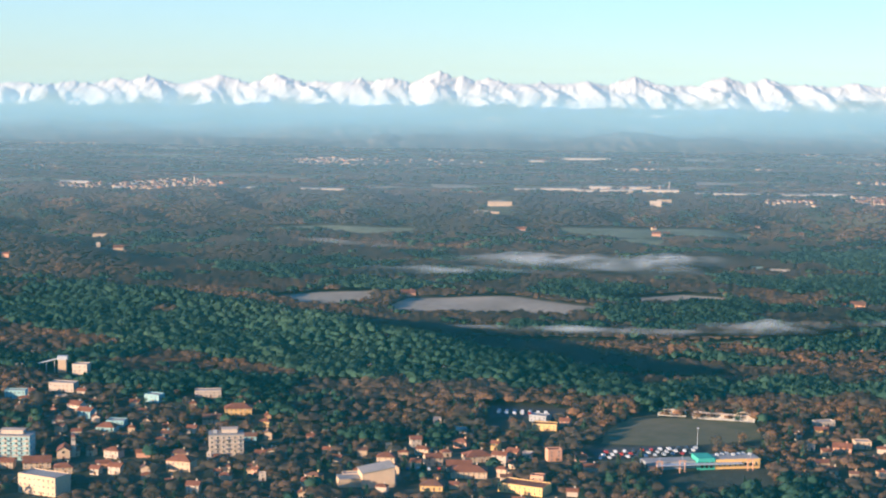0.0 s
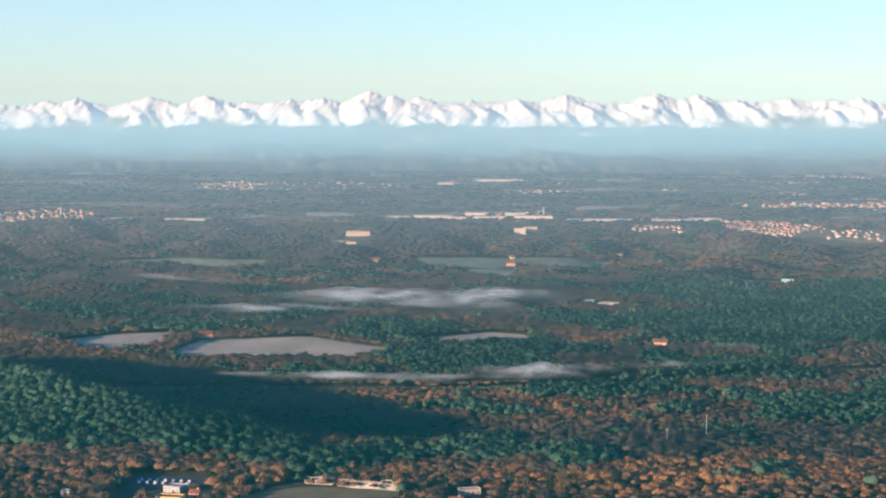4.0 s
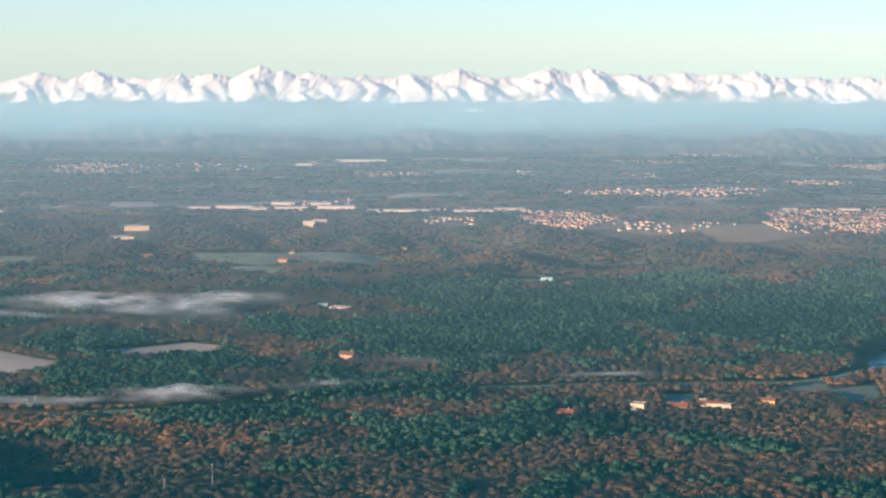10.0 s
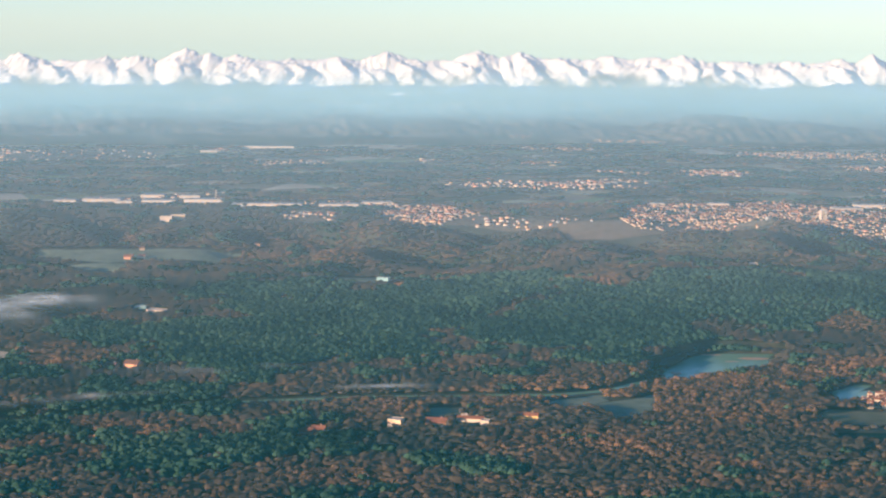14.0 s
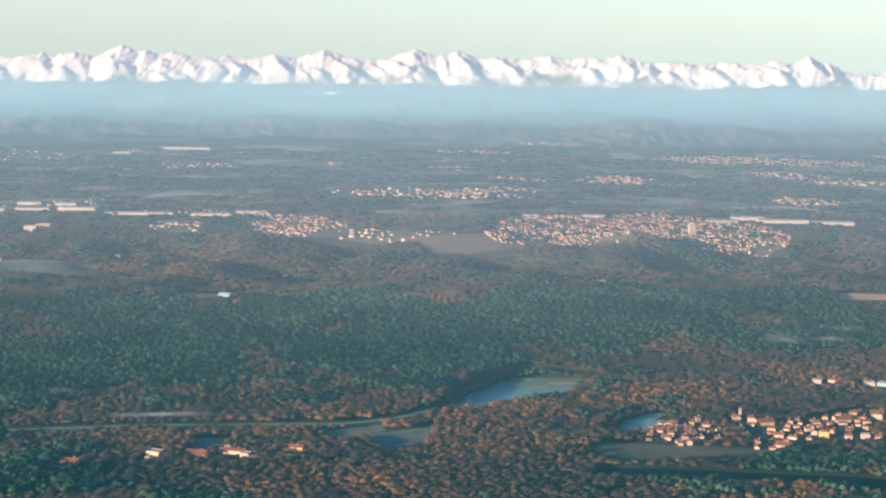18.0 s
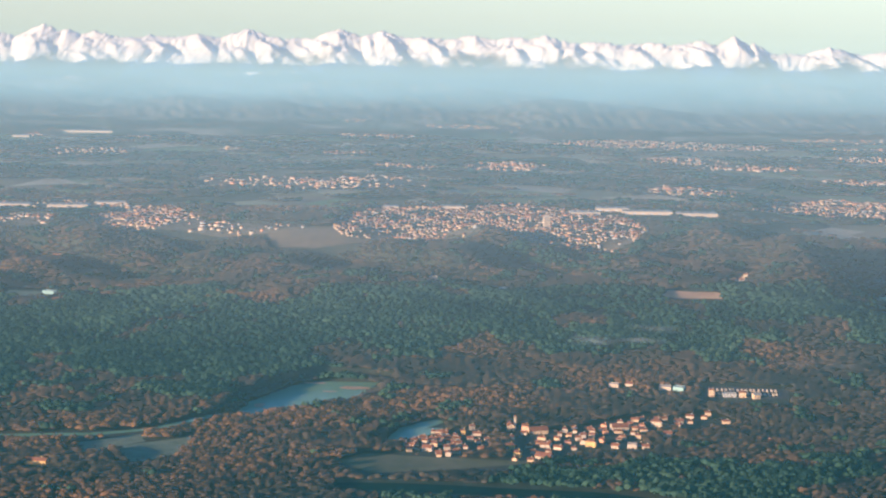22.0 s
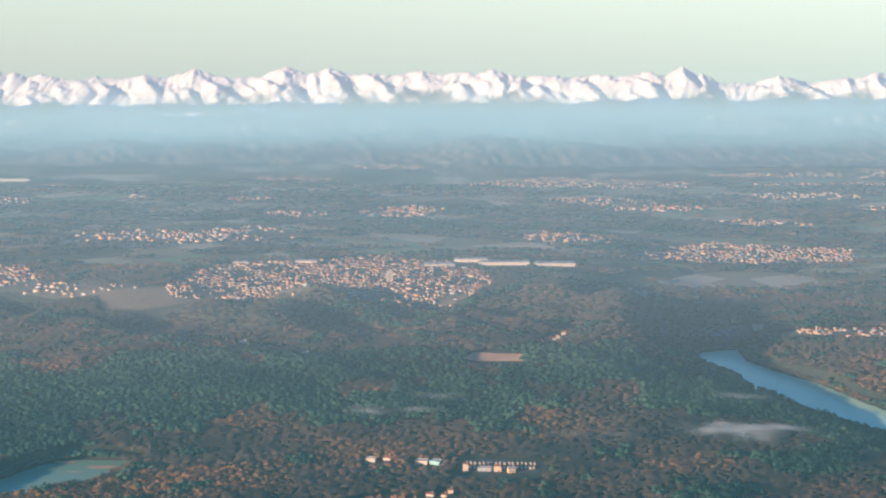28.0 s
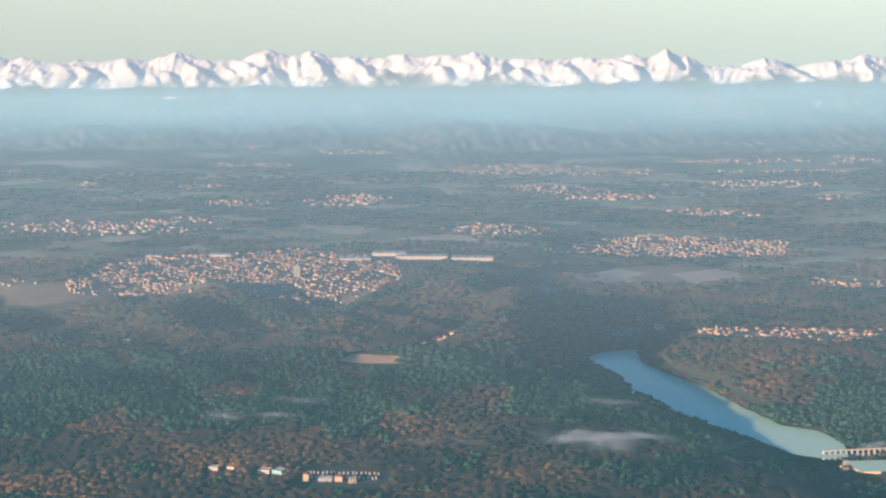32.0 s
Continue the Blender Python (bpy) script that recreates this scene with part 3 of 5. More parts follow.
for poly in (PALE_A, GREEN_B, GREEN_C, GREEN_D, CLEAR_E, CLEAR_F, MEADOW_A, MEADOW_B, MEADOW_C):
    sheet("meadow", poly, PASTURE, "pale green frosted meadow", "meadow", nearer=10)
sheet("sports_ground", PITCH, MOWN, "mown grass sports ground with bare patches", "sports field")
sheet("village_field", VILLAGE_FIELD, MOWN, "short grass field below the village", "field")
sheet("ploughed_field", TOWN_FIELD, PLOUGHED, "brown ploughed field beside the town", "field")
sheet("sand_pit", SANDPIT, SAND, "bare orange sand pit", "sand pit", lift=0.8)
sheet("lake", LAKE, WATER, "calm pale lake behind the dam", "water", level=-26.0, ragged=2.0, nearer=12)
sheet("tailwater", TAILWATER, WATER, "river water below the dam", "water", level=-29.0)
sheet("pond", POND, POOL, "still river pool with sand bars", "water", level=-19.0, ragged=2.5, nearer=14)
sheet("side_channel", CHANNEL, POOL, "narrow side channel of the river", "water", level=-19.0, nearer=20)
sheet("canal", CANAL, SHADE_TONED_WATER, "straight canal in the woods, tree shade painted dark", "water", lift=0.2, nearer=6)


def ribbon(name, line, width, mat, label, category, lift=0.3):
    verts = []
    for (x0, y0), (x1, y1) in zip(line, line[1:]):
        k = max(2, int(math.hypot(x1 - x0, y1 - y0) / 6))
        t = Vector((x1 - x0, y1 - y0, 0)).normalized()
        for u in np.linspace(0, 1, k, endpoint=False):
            w = width * (0.5 + 0.18 * noise.noise((x0 * 0.02 + u * 2, y0 * 0.02, 1.0)))
            for s in (-1, -0.33, 0.33, 1):
                px, py = x0 + u * (x1 - x0) - s * w * t.y, y0 + u * (y1 - y0) + s * w * t.x
                verts.append((px, py, float(terrain(px, py)) + lift))
    idx = np.arange(len(verts)).reshape(-1, 4)
    f = np.stack([idx[:-1, :-1], idx[:-1, 1:], idx[1:, 1:], idx[1:, :-1]], -1).reshape(-1, 4)
    return tagged(new(name, quick_mesh(name, verts, f[:, ::-1], mat, smooth=True)), label, category, kind="structure")


ribbon("river", RIVER, 7.0, POOL, "narrow river winding through the woods", "water")
ribbon("track", TRACK, 5.0, PASTURE, "straight grassy ride through the wood", "track")
# sand bars in the pool
for i, (x, y, a, b) in enumerate(((632, 1399, 9, 3), (664, 1386, 12, 5), (646, 1374, 6, 2), (600, 1330, 4, 6))):
    ring = [(x + a * math.cos(k * 0.524), y + b * math.sin(k * 0.524)) for k in range(12)]
    sheet("sand_bar", ring, SAND, "low sand bar in the river pool", "sand bar", level=-18.8, step=1.0, ragged=0.8)


def mist_material():
    """Drops of water that scatter white light; how thick is stored with the mesh and broken up by wisps."""
    m = bpy.data.materials.new("mist")
    m.use_nodes = True
    nt = m.node_tree
    nt.nodes.clear()
    at = nt.nodes.new("ShaderNodeAttribute")
    at.attribute_name = "tint"
    pos = place(nt)
    stretch = node(nt, "ShaderNodeVectorMath", [(0, pos), (1, (0.42, 0.75, 1.6))], mode="MULTIPLY").outputs[0]
    w = node(nt, "ShaderNodeMapRange", [(0, grain(nt, 15.0, 7.0, stretch)), (1, 0.36), (2, 0.70)]).outputs[0]
    big = node(nt, "ShaderNodeMapRange", [(0, grain(nt, 52.0, 4.0, stretch)), (1, 0.36), (2, 0.60)]).outputs[0]
    w = node(nt, "ShaderNodeMath", [(0, w), (1, big)], mode="MULTIPLY").outputs[0]
    fac = node(nt, "ShaderNodeMath", [(0, at.outputs["Fac"]), (1, w)], mode="MULTIPLY").outputs[0]
    tr = nt.nodes.new("ShaderNodeBsdfTransparent")
    df = node(nt, "ShaderNodeBsdfDiffuse", [("Color", (0.64, 0.71, 0.74, 1))])
    mx = node(nt, "ShaderNodeMixShader", [(0, fac), (1, tr.outputs[0]), (2, df.outputs[0])])
    out = nt.nodes.new("ShaderNodeOutputMaterial")
    nt.links.new(mx.outputs[0], out.inputs[0])
    return m


MIST = mist_material()


def mist_bank(cx, cy, rx, ry, height, turn, dense, seed):
    """A low bank of mist: two billowing skins, one inside the other, that fade towards the rim."""
    V, Fc, Tn, base = [], [], [], 0
    c, s = math.cos(radians(turn)), math.sin(radians(turn))
    for skin in (1.15, 0.8, 0.45):
        n, k = 34, 14
        for j in range(k):
            r = j / (k - 1)
            for i in range(n):
                a = 6.2832 * i / n
                wob = 1 + 0.45 * noise.noise((math.cos(a) * 1.6 + seed, math.sin(a) * 1.6, 4.0)) + 0.25 * noise.noise((math.cos(a) * 4.0 + seed, math.sin(a) * 4.0, 9.0))
                u, w = rx * r * wob * math.cos(a) * skin ** 0.5, ry * r * wob * math.sin(a) * skin ** 0.5
                bill = 0.75 + 0.5 * noise.noise((u * 0.045 + seed, w * 0.07, 7.0))
                V.append((cx + u * c - w * s, cy + u * s + w * c, 0.45 * height * skin * bill * (1 - r * r) + 6.0))
                Tn.append(min(1.0, 0.95 * dense * (1 - r) ** 1.5))
        for j in range(k - 1):
            for i in range(n):
                a, b = base + j * n + i, base + j * n + (i + 1) % n
                Fc.append((a, a + n, b + n, b))
        base += n * k
    V = np.array(V)
    V[:, 2] += terrain(V[:, 0], V[:, 1])
    me = quick_mesh("mist_bank", V, Fc, MIST, Tn, smooth=True, normals=[(-0.14, -0.2, 0.97)] * len(V))
    tagged(new("mist_bank", me), "white morning mist lying low over the woods", "mist", kind="stuff")


for i, row in enumerate(((-35, 1482, 130, 66, 17, -10, 0.75), (42, 1450, 78, 55, 22, 0, 1.0), (70, 1500, 70, 40, 20, 15, 0.7), (-110, 1412, 90, 24, 8, 5, 0.6), (-240, 1590, 90, 18, 7, 0, 0.7),
                         (-330, 1545, 70, 10, 5, 8, 0.4), (-505, 1445, 80, 26, 9, 10, 0.95), (0, 1094, 170, 15, 6, 3, 0.45), (118, 1112, 58, 22, 14, 8, 0.9),
                         (160, 1126, 40, 16, 16, 20, 0.7), (210, 1160, 60, 11, 8, 22, 0.4), (317, 1256, 24, 14, 8, 0, 0.25), (250, 1235, 50, 12, 8, 0, 0.28),
                         (1128, 1468, 56, 22, 15, 0, 0.9), (1180, 1480, 34, 13, 7, 0, 0.45), (848, 1500, 26, 11, 6, 0, 0.45), (885, 1505, 30, 9, 5, 0, 0.3),
                         (900, 1540, 40, 12, 6, 0, 0.2), (1030, 1455, 60, 14, 8, 0, 0.25), (1345, 1500, 22, 8, 7, 0, 0.4), (1150, 1560, 30, 14, 8, 0, 0.25),
                         (1170, 1850, 45, 20, 6, 0, 0.25), (395, 1195, 60, 9, 5, 12, 0.25), (120, 1375, 40, 14, 7, 0, 0.15))):
    mist_bank(*row, 3.7 * i)

# ---- buildings ----
WALL = {"w": plain("white_render", (0.55, 0.45, 0.35), 0.9, 0.16), "c": plain("cream_render", (0.58, 0.43, 0.28), 0.9, 0.14), "y": plain("yellow_render", (0.70, 0.46, 0.17), 0.9, 0.12),
        "o": plain("orange_render", (0.62, 0.34, 0.21), 0.9, 0.14), "t": plain("blue_grey_render", (0.30, 0.46, 0.47), 0.9, 0.12), "n": plain("grey_render", (0.40, 0.40, 0.40), 0.9, 0.15)}
ROOF = {"r": plain("clay_tiles", (0.215, 0.092, 0.054), 0.5, 0.35, bump=0.05), "d": plain("old_brown_tiles", (0.16, 0.085, 0.058), 0.5, 0.3, bump=0.05), "n": plain("grey_sheeting", (0.33, 0.32, 0.30), 1.5, 0.2, 0.7)}
GLASS = plain("dark_window_glass", (0.03, 0.045, 0.055), 0.5, 0.2, 0.15)
FRAME = plain("pale_window_frame", (0.62, 0.60, 0.55), 0.5, 0.1)
DOOR = plain("brown_door_wood", (0.17, 0.09, 0.05), 0.4, 0.3)
STEEL = plain("galvanised_steel", (0.50, 0.52, 0.54), 1.0, 0.15, 0.45)
CONCRETE = plain("weathered_concrete", (0.46, 0.43, 0.38), 1.5, 0.2)
RUBBER = plain("tyre_rubber", (0.02, 0.02, 0.02), 0.3, 0.2)


def mesh_of(name, bm, mat):
    me = bpy.data.meshes.new(name)
    bm.to_mesh(me)
    bm.free()
    me.materials.append(mat)
    return me


def part(name, bm, mat, parent, label=""):
    """One mesh object under a thing or a part; bm may be a bmesh or a mesh to share."""
    ob = new(name, bm if isinstance(bm, bpy.types.Mesh) else mesh_of(name, bm, mat))
    ob.parent = parent
    return tagged(ob, label) if label else ob


def box(bm, x, y, z, w, d, h, bevel=0.0):
    """A box whose base is centred on x, y, z."""
    r = bmesh.ops.create_cube(bm, size=1)
    bmesh.ops.transform(bm, matrix=Matrix.Translation((x, y, z + h / 2)) @ Matrix.Diagonal((w, d, h, 1)), verts=r["verts"])
    if bevel:
        es = list({e for v in r["verts"] for e in v.link_edges})
        bmesh.ops.bevel(bm, geom=es, offset=bevel, segments=1, affect="EDGES")
    return bm


def boxes(*rows, bevel=0.0):
    bm = bmesh.new()
    for r in rows:
        box(bm, *r, bevel=bevel)
    return bm


def prism(points, y0, y1):
    """An outline in x, z drawn out along y."""
    bm = bmesh.new()
    a = [bm.verts.new((x, y0, z)) for x, z in points]
    b = [bm.verts.new((x, y1, z)) for x, z in points]
    bm.faces.new(a)
    bm.faces.new(b[::-1])
    for i in range(len(a)):
        j = (i + 1) % len(a)
        bm.faces.new((a[j], a[i], b[i], b[j]))
    bmesh.ops.recalc_face_normals(bm, faces=bm.faces)
    return bm


def slab(corners, thick):
    """A roof slope: four corners, thickened downwards."""
    bm = bmesh.new()
    top = [bm.verts.new(c) for c in corners]
    low = [bm.verts.new((c[0], c[1], c[2] - thick)) for c in corners]
    bm.faces.new(top)
    bm.faces.new(low[::-1])
    for i in range(len(top)):
        j = (i + 1) % len(top)
        bm.faces.new((top[j], top[i], low[i], low[j]))
    bmesh.ops.recalc_face_normals(bm, faces=bm.faces)
    return bm


WINDOW = mesh_of("window", boxes((0, 0, 0, 0.62, 0.10, 0.85)), FRAME)
PANE = mesh_of("pane", boxes((0, -0.04, 0.07, 0.48, 0.06, 0.71)), GLASS)
KINDS = {"g": "gabled", "h": "hip-roofed", "f": "flat-roofed"}
WALL_WORDS = {"w": "white", "c": "cream", "y": "yellow", "o": "orange", "t": "blue-grey", "n": "grey"}
ROOF_WORDS = {"r": "red tiled roof", "d": "brown tiled roof", "n": "grey roof"}


def windows_on(root, w, d, h, floors, sides=True):
    step = h / floors
    for k in range(floors):
        z = k * step + step * 0.32
        cols = max(1, int(w / 1.9))
        for i in range(cols):
            x = (i + 0.5) * w / cols - w / 2
            wd = part("window", WINDOW, FRAME, root)
            wd.matrix_basis = pose(x, -d / 2 - 0.01, z) @ Matrix.Diagonal((1, 1, min(1, step * 0.6), 1))
            part("pane", PANE, GLASS, wd)
        if sides:
            wd = part("window", WINDOW, FRAME, root)
            wd.matrix_basis = pose(-w / 2 - 0.01, 0, z, 0, 0, -90) @ Matrix.Diagonal((1, 1, min(1, step * 0.6), 1))
            part("pane", PANE, GLASS, wd)


def make_house(w, d, h, code, detail, label, group=""):
    kind, wall, roof = code
    root = new("house")
    root.empty_display_size = 1
    rise = min(w, d) * 0.26
    e, t = 0.35, 0.14
    if kind == "g":
        along = w >= d
        a, b = (d, w) if along else (w, d)      # gable width, ridge length
        turn = pose(0, 0, 0, 0, 0, 90 if along else 0)
        body = prism([(-a / 2, -1.5), (a / 2, -1.5), (a / 2, h), (0, h + rise), (-a / 2, h)], -b / 2, b / 2)
        bmesh.ops.transform(body, matrix=turn, verts=body.verts)
        part("wall", body, WALL[wall], root)
        slope = rise / (a / 2)
        for s in (-1, 1):
            lo, hi = (s * (a / 2 + e), h - e * slope + t), (0, h + rise + t)
            bm = slab([(lo[0], -b / 2 - e, lo[1]), (hi[0], -b / 2 - e, hi[1]), (hi[0], b / 2 + e, hi[1]), (lo[0], b / 2 + e, lo[1])], t)
            bmesh.ops.transform(bm, matrix=turn, verts=bm.verts)
            part("roof_slope", bm, ROOF[roof], root)
    elif kind == "h":
        part("wall", boxes((0, 0, -1.5, w, d, h + 1.5)), WALL[wall], root)
        k = max(0.0, (w - d) / 2)
        A, B, C, D = (-w / 2 - e, -d / 2 - e, h), (w / 2 + e, -d / 2 - e, h), (w / 2 + e, d / 2 + e, h), (-w / 2 - e, d / 2 + e, h)
        E, G = (-k - 0.05, 0, h + rise), (k + 0.05, 0, h + rise)
        for cs in ([A, B, G, E], [C, D, E, G], [D, A, E], [B, C, G]):
            part("roof_slope", slab([(x, y, z + t) for x, y, z in cs], t), ROOF[roof], root)
    else:
        part("wall", boxes((0, 0, -1.5, w, d, h + 1.5)), WALL[wall], root)
        part("roof", boxes((0, 0, h + 0.003, w - 0.5, d - 0.5, 0.12)), ROOF[roof], root)
        part("parapet", boxes((0, -d / 2 + 0.1, h + 0.003, w, 0.2, 0.4), (0, d / 2 - 0.1, h + 0.003, w, 0.2, 0.4), (-w / 2 + 0.1, 0, h + 0.003, 0.2, d - 0.4, 0.4), (w / 2 - 0.1, 0, h + 0.003, 0.2, d - 0.4, 0.4)), WALL[wall], root)
    if kind != "f":
        part("chimney", boxes((w * 0.22, d * 0.12, h + rise * 0.3, 0.5, 0.5, rise * 0.7 + 0.6), (w * 0.22, d * 0.12, h + rise + 0.62, 0.66, 0.66, 0.1)), WALL[wall], root)
    if detail:
        floors = 1 if h < 2.2 else 2 if h < 4.2 else 3
        windows_on(root, w, d, h, floors)
        part("door", boxes((w * 0.12, -d / 2 - 0.03, 0, 0.62, 0.08, 1.35)), DOOR, root)
    return tagged(root, label, "house", group)


HOUSES = []      # footprints, to keep trees off


def put_houses(rows, where, group, detail=True, shrink=1.0):
    for x, y, w, d, h, turn, code in rows:
        big = w * d > 150
        label = "%s%s %s building with a %s %s" % ("large " if big else "", KINDS[code[0]], WALL_WORDS[code[1]], ROOF_WORDS[code[2]], where)
        root = make_house(w * shrink, d * shrink, h * 1.12, code, detail, label, group)
        root.matrix_basis = pose(x, y, float(terrain(x, y)), 0, 0, turn)
        HOUSES.append((x, y, max(w, d) / 2 + 2.0))


NEAR_1 = [(-200.5, 612.2, 4.9, 4.4, 2.2, 14, 'gcr'), (-193.8, 612.8, 4, 3.6, 2.2, -19, 'gcr'), (-184.5, 611.5, 7.9, 5.9, 2.5, -14, 'hwr'), (-184.1, 587.1, 4.7, 4.2, 2.2, -12, 'gwr'), (-176.6, 588.4, 6.4, 4.8, 2.7, -14, 'gwr'), (-197, 588.2, 8.5, 6.4, 2.1, 14, 'hcr'), (-209.6, 594.8, 12.9, 9, 2.1, 17, 'gcr'), (-220.3, 591.6, 7.3, 5.5, 2.4, 4, 'gcr'), (-194.4, 558.9, 21, 10.5, 6.1, -21, 'fcn'), (-193, 571.6, 8.3, 6.2, 2.9, -18, 'ftn'), (-153.4, 595.4, 11.9, 9, 3.5, -8, 'hcr'), (-158.2, 612.3, 7.9, 5.9, 2.3, -3, 'hcd'), (-145.2, 605.6, 2.2, 2, 3.9, 5, 'fwn'), (-140.4, 561.9, 5.7, 5.1, 2.7, -1, 'gwr'), (-137.2, 586, 3.4, 3, 1.8, -11, 'gcr')]
NEAR_2 = [(-123.5, 588.5, 3, 2.7, 2.2, -15, 'gor'), (-119.1, 580, 3.3, 3, 2.5, 9, 'fwn'), (-194.1, 687.5, 6.4, 4.8, 1.9, 11, 'hcr'), (-225.1, 691, 8.5, 6.3, 2.6, -21, 'gwr'), (-216.4, 678, 8.3, 6.2, 2.9, -17, 'gtr'), (-199.2, 665.1, 9.6, 7.2, 2.1, -2, 'ftn'), (-200, 654.2, 9.9, 7.4, 1.8, -5, 'htr'), (-225.9, 664.9, 7.2, 5.4, 1.8, 17, 'gwd'), (-258.9, 725.8, 6.3, 4.7, 1.8, 1, 'gwr'), (-246.4, 737.3, 15.4, 7.7, 3.7, -4, 'fwn'), (-249.3, 773.8, 9.4, 7.1, 5.6, -3, 'fwn'), (-239.6, 713, 6.4, 4.8, 1.8, 7, 'fwn'), (-261.4, 715.5, 11.9, 5.9, 3.4, 4, 'ftn'), (-196.6, 715.2, 9.2, 6.9, 3.1, -15, 'ftn'), (-175.7, 731.5, 15.1, 7.6, 2.6, 11, 'fwn')]
NEAR_3 = [(-153.8, 696.6, 14.9, 9, 2.6, 12, 'hyr'), (-147.4, 709.2, 3.5, 3.2, 1.9, 21, 'gor'), (-161.2, 677.3, 9.7, 7.3, 2, 13, 'gcd'), (-137, 674.1, 5.8, 5.2, 2, -10, 'hyr'), (-176.4, 659.7, 3.3, 3, 1.8, -8, 'gor'), (-173, 646, 5.1, 4.6, 1.8, 7, 'gtd'), (-138.3, 649, 6.5, 4.9, 1.8, 7, 'gtd'), (-113.4, 649.7, 3.7, 3.3, 2.4, 9, 'gor'), (-69.7, 646.4, 5.5, 4.9, 3.1, 17, 'gwr'), (-65.1, 631.4, 6.7, 5, 2.2, -9, 'hcr'), (-55.7, 629.3, 4.5, 4, 1.8, 20, 'hcr'), (-50.8, 648.3, 7.3, 5.5, 2.2, -22, 'hor'), (-36.9, 645.3, 4.1, 3.7, 2.7, -19, 'gyr'), (-59.3, 614.1, 8.2, 6.2, 2.9, 21, 'gcr'), (-43.2, 625, 12.8, 9, 2, 20, 'hcr')]
NEAR_4 = [(-34, 623.5, 7, 5.3, 3, -9, 'gwr'), (-28.5, 614.1, 3.5, 3.1, 2.3, -16, 'gcr'), (-23.7, 633.9, 4.9, 4.4, 1.8, -8, 'fwn'), (-29.3, 636.4, 5.8, 5.2, 1.8, -21, 'gor'), (-13.3, 631.1, 7.1, 5.3, 4, 18, 'for'), (-48.8, 607.8, 11.6, 8.7, 1.8, 7, 'gcr'), (-44.2, 598.2, 16.9, 9, 2.1, 4, 'hcr'), (-31.7, 599.2, 4.7, 4.2, 2.9, -11, 'hcr'), (-77.7, 616.3, 8.7, 6.6, 2.1, -1, 'hcr'), (-100.2, 583.5, 6.7, 5, 1.9, -14, 'hyd'), (-85.7, 583.9, 10.4, 5.2, 2.9, 12, 'fcn'), (-55.9, 577, 10.2, 7.6, 1.8, -1, 'hyd'), (-22.4, 577.6, 21.9, 10.9, 2.6, -21, 'fyr'), (-18, 587.9, 6.2, 4.7, 3.3, -11, 'for'), (-79.8, 639.9, 3.2, 2.9, 1.8, 9, 'fcn')]
NEAR_5 = [(-4.1, 616.8, 2.2, 2, 1.8, 1, 'gcr'), (-18.3, 683.9, 13.2, 6.6, 2.4, -6, 'fyd'), (-9.8, 692, 5.3, 4.8, 2.2, -11, 'gor'), (-21.1, 703.2, 9.8, 7.4, 2.2, -18, 'fnn'), (-65.6, 696.2, 4.4, 4, 1.8, 5, 'fwn'), (-53.6, 677.1, 5.7, 5.2, 1.8, 7, 'fwn'), (97.6, 685.4, 6.6, 5, 2.3, 1, 'gyr'), (86.9, 675.3, 2.8, 2.5, 2.5, 19, 'gwr'), (101.5, 706, 11, 5.5, 1.8, 19, 'fwn'), (102.5, 658.4, 9.1, 6.8, 1.8, -13, 'gor'), (95, 651.1, 4.5, 4.1, 1.8, 5, 'gcr'), (111.2, 665.3, 8.3, 6.2, 2.5, 6, 'fcn'), (93.2, 621.9, 5.6, 5, 1.9, -11, 'hwr'), (90.1, 657.9, 3.6, 3.3, 1.8, -9, 'fwn'), (111.3, 620.8, 3.4, 3.1, 1.8, -1, 'gor')]
NEAR_6 = [(144.1, 649, 21.9, 11, 3.1, 11, 'fwn'), (131, 630.6, 8.6, 6.4, 1.8, -9, 'gwr'), (134.7, 673.2, 18.2, 9.1, 1.8, 10, 'fwn'), (114.1, 620.8, 10.6, 5.3, 1.8, 7, 'fcn')]
FARM_1 = [(-146.5, 1292.8, 11.3, 8.5, 2.3, 14, 'gor'), (410.8, 1120.7, 9.1, 6.8, 3.5, -19, 'fcn'), (407.8, 1113.8, 2.8, 2.5, 1.8, -14, 'fwn'), (456.5, 1132.4, 17.0, 4.6, 2.2, -8, 'gwr'), (466.2, 1123.1, 5.6, 5.1, 2.8, -14, 'fwn'), (452.5, 1136.5, 3.6, 3.2, 3.2, 14, 'fwn'), (491.8, 1145.1, 14.0, 5, 2.6, -8, 'gyr'), (435.5, 1127.1, 13.0, 8.0, 1.3, -6, 'gor'), (191.9, 1272.4, 9, 6.7, 1.8, -21, 'gcr'), (206.6, 1276.2, 11.4, 8.6, 2.5, -18, 'god'), (364.1, 1099.2, 11.7, 8.8, 1.8, -8, 'gor'), (234.8, 1068, 4.2, 3.8, 2.1, -3, 'gor'), (188.4, 1031.5, 8.7, 6.5, 1.8, 5, 'for'), (358.2, 1095.5, 8.5, 6.4, 1.8, -1, 'gor'), (173.4, 1056.4, 3.5, 3.1, 1.8, -11, 'gor')]
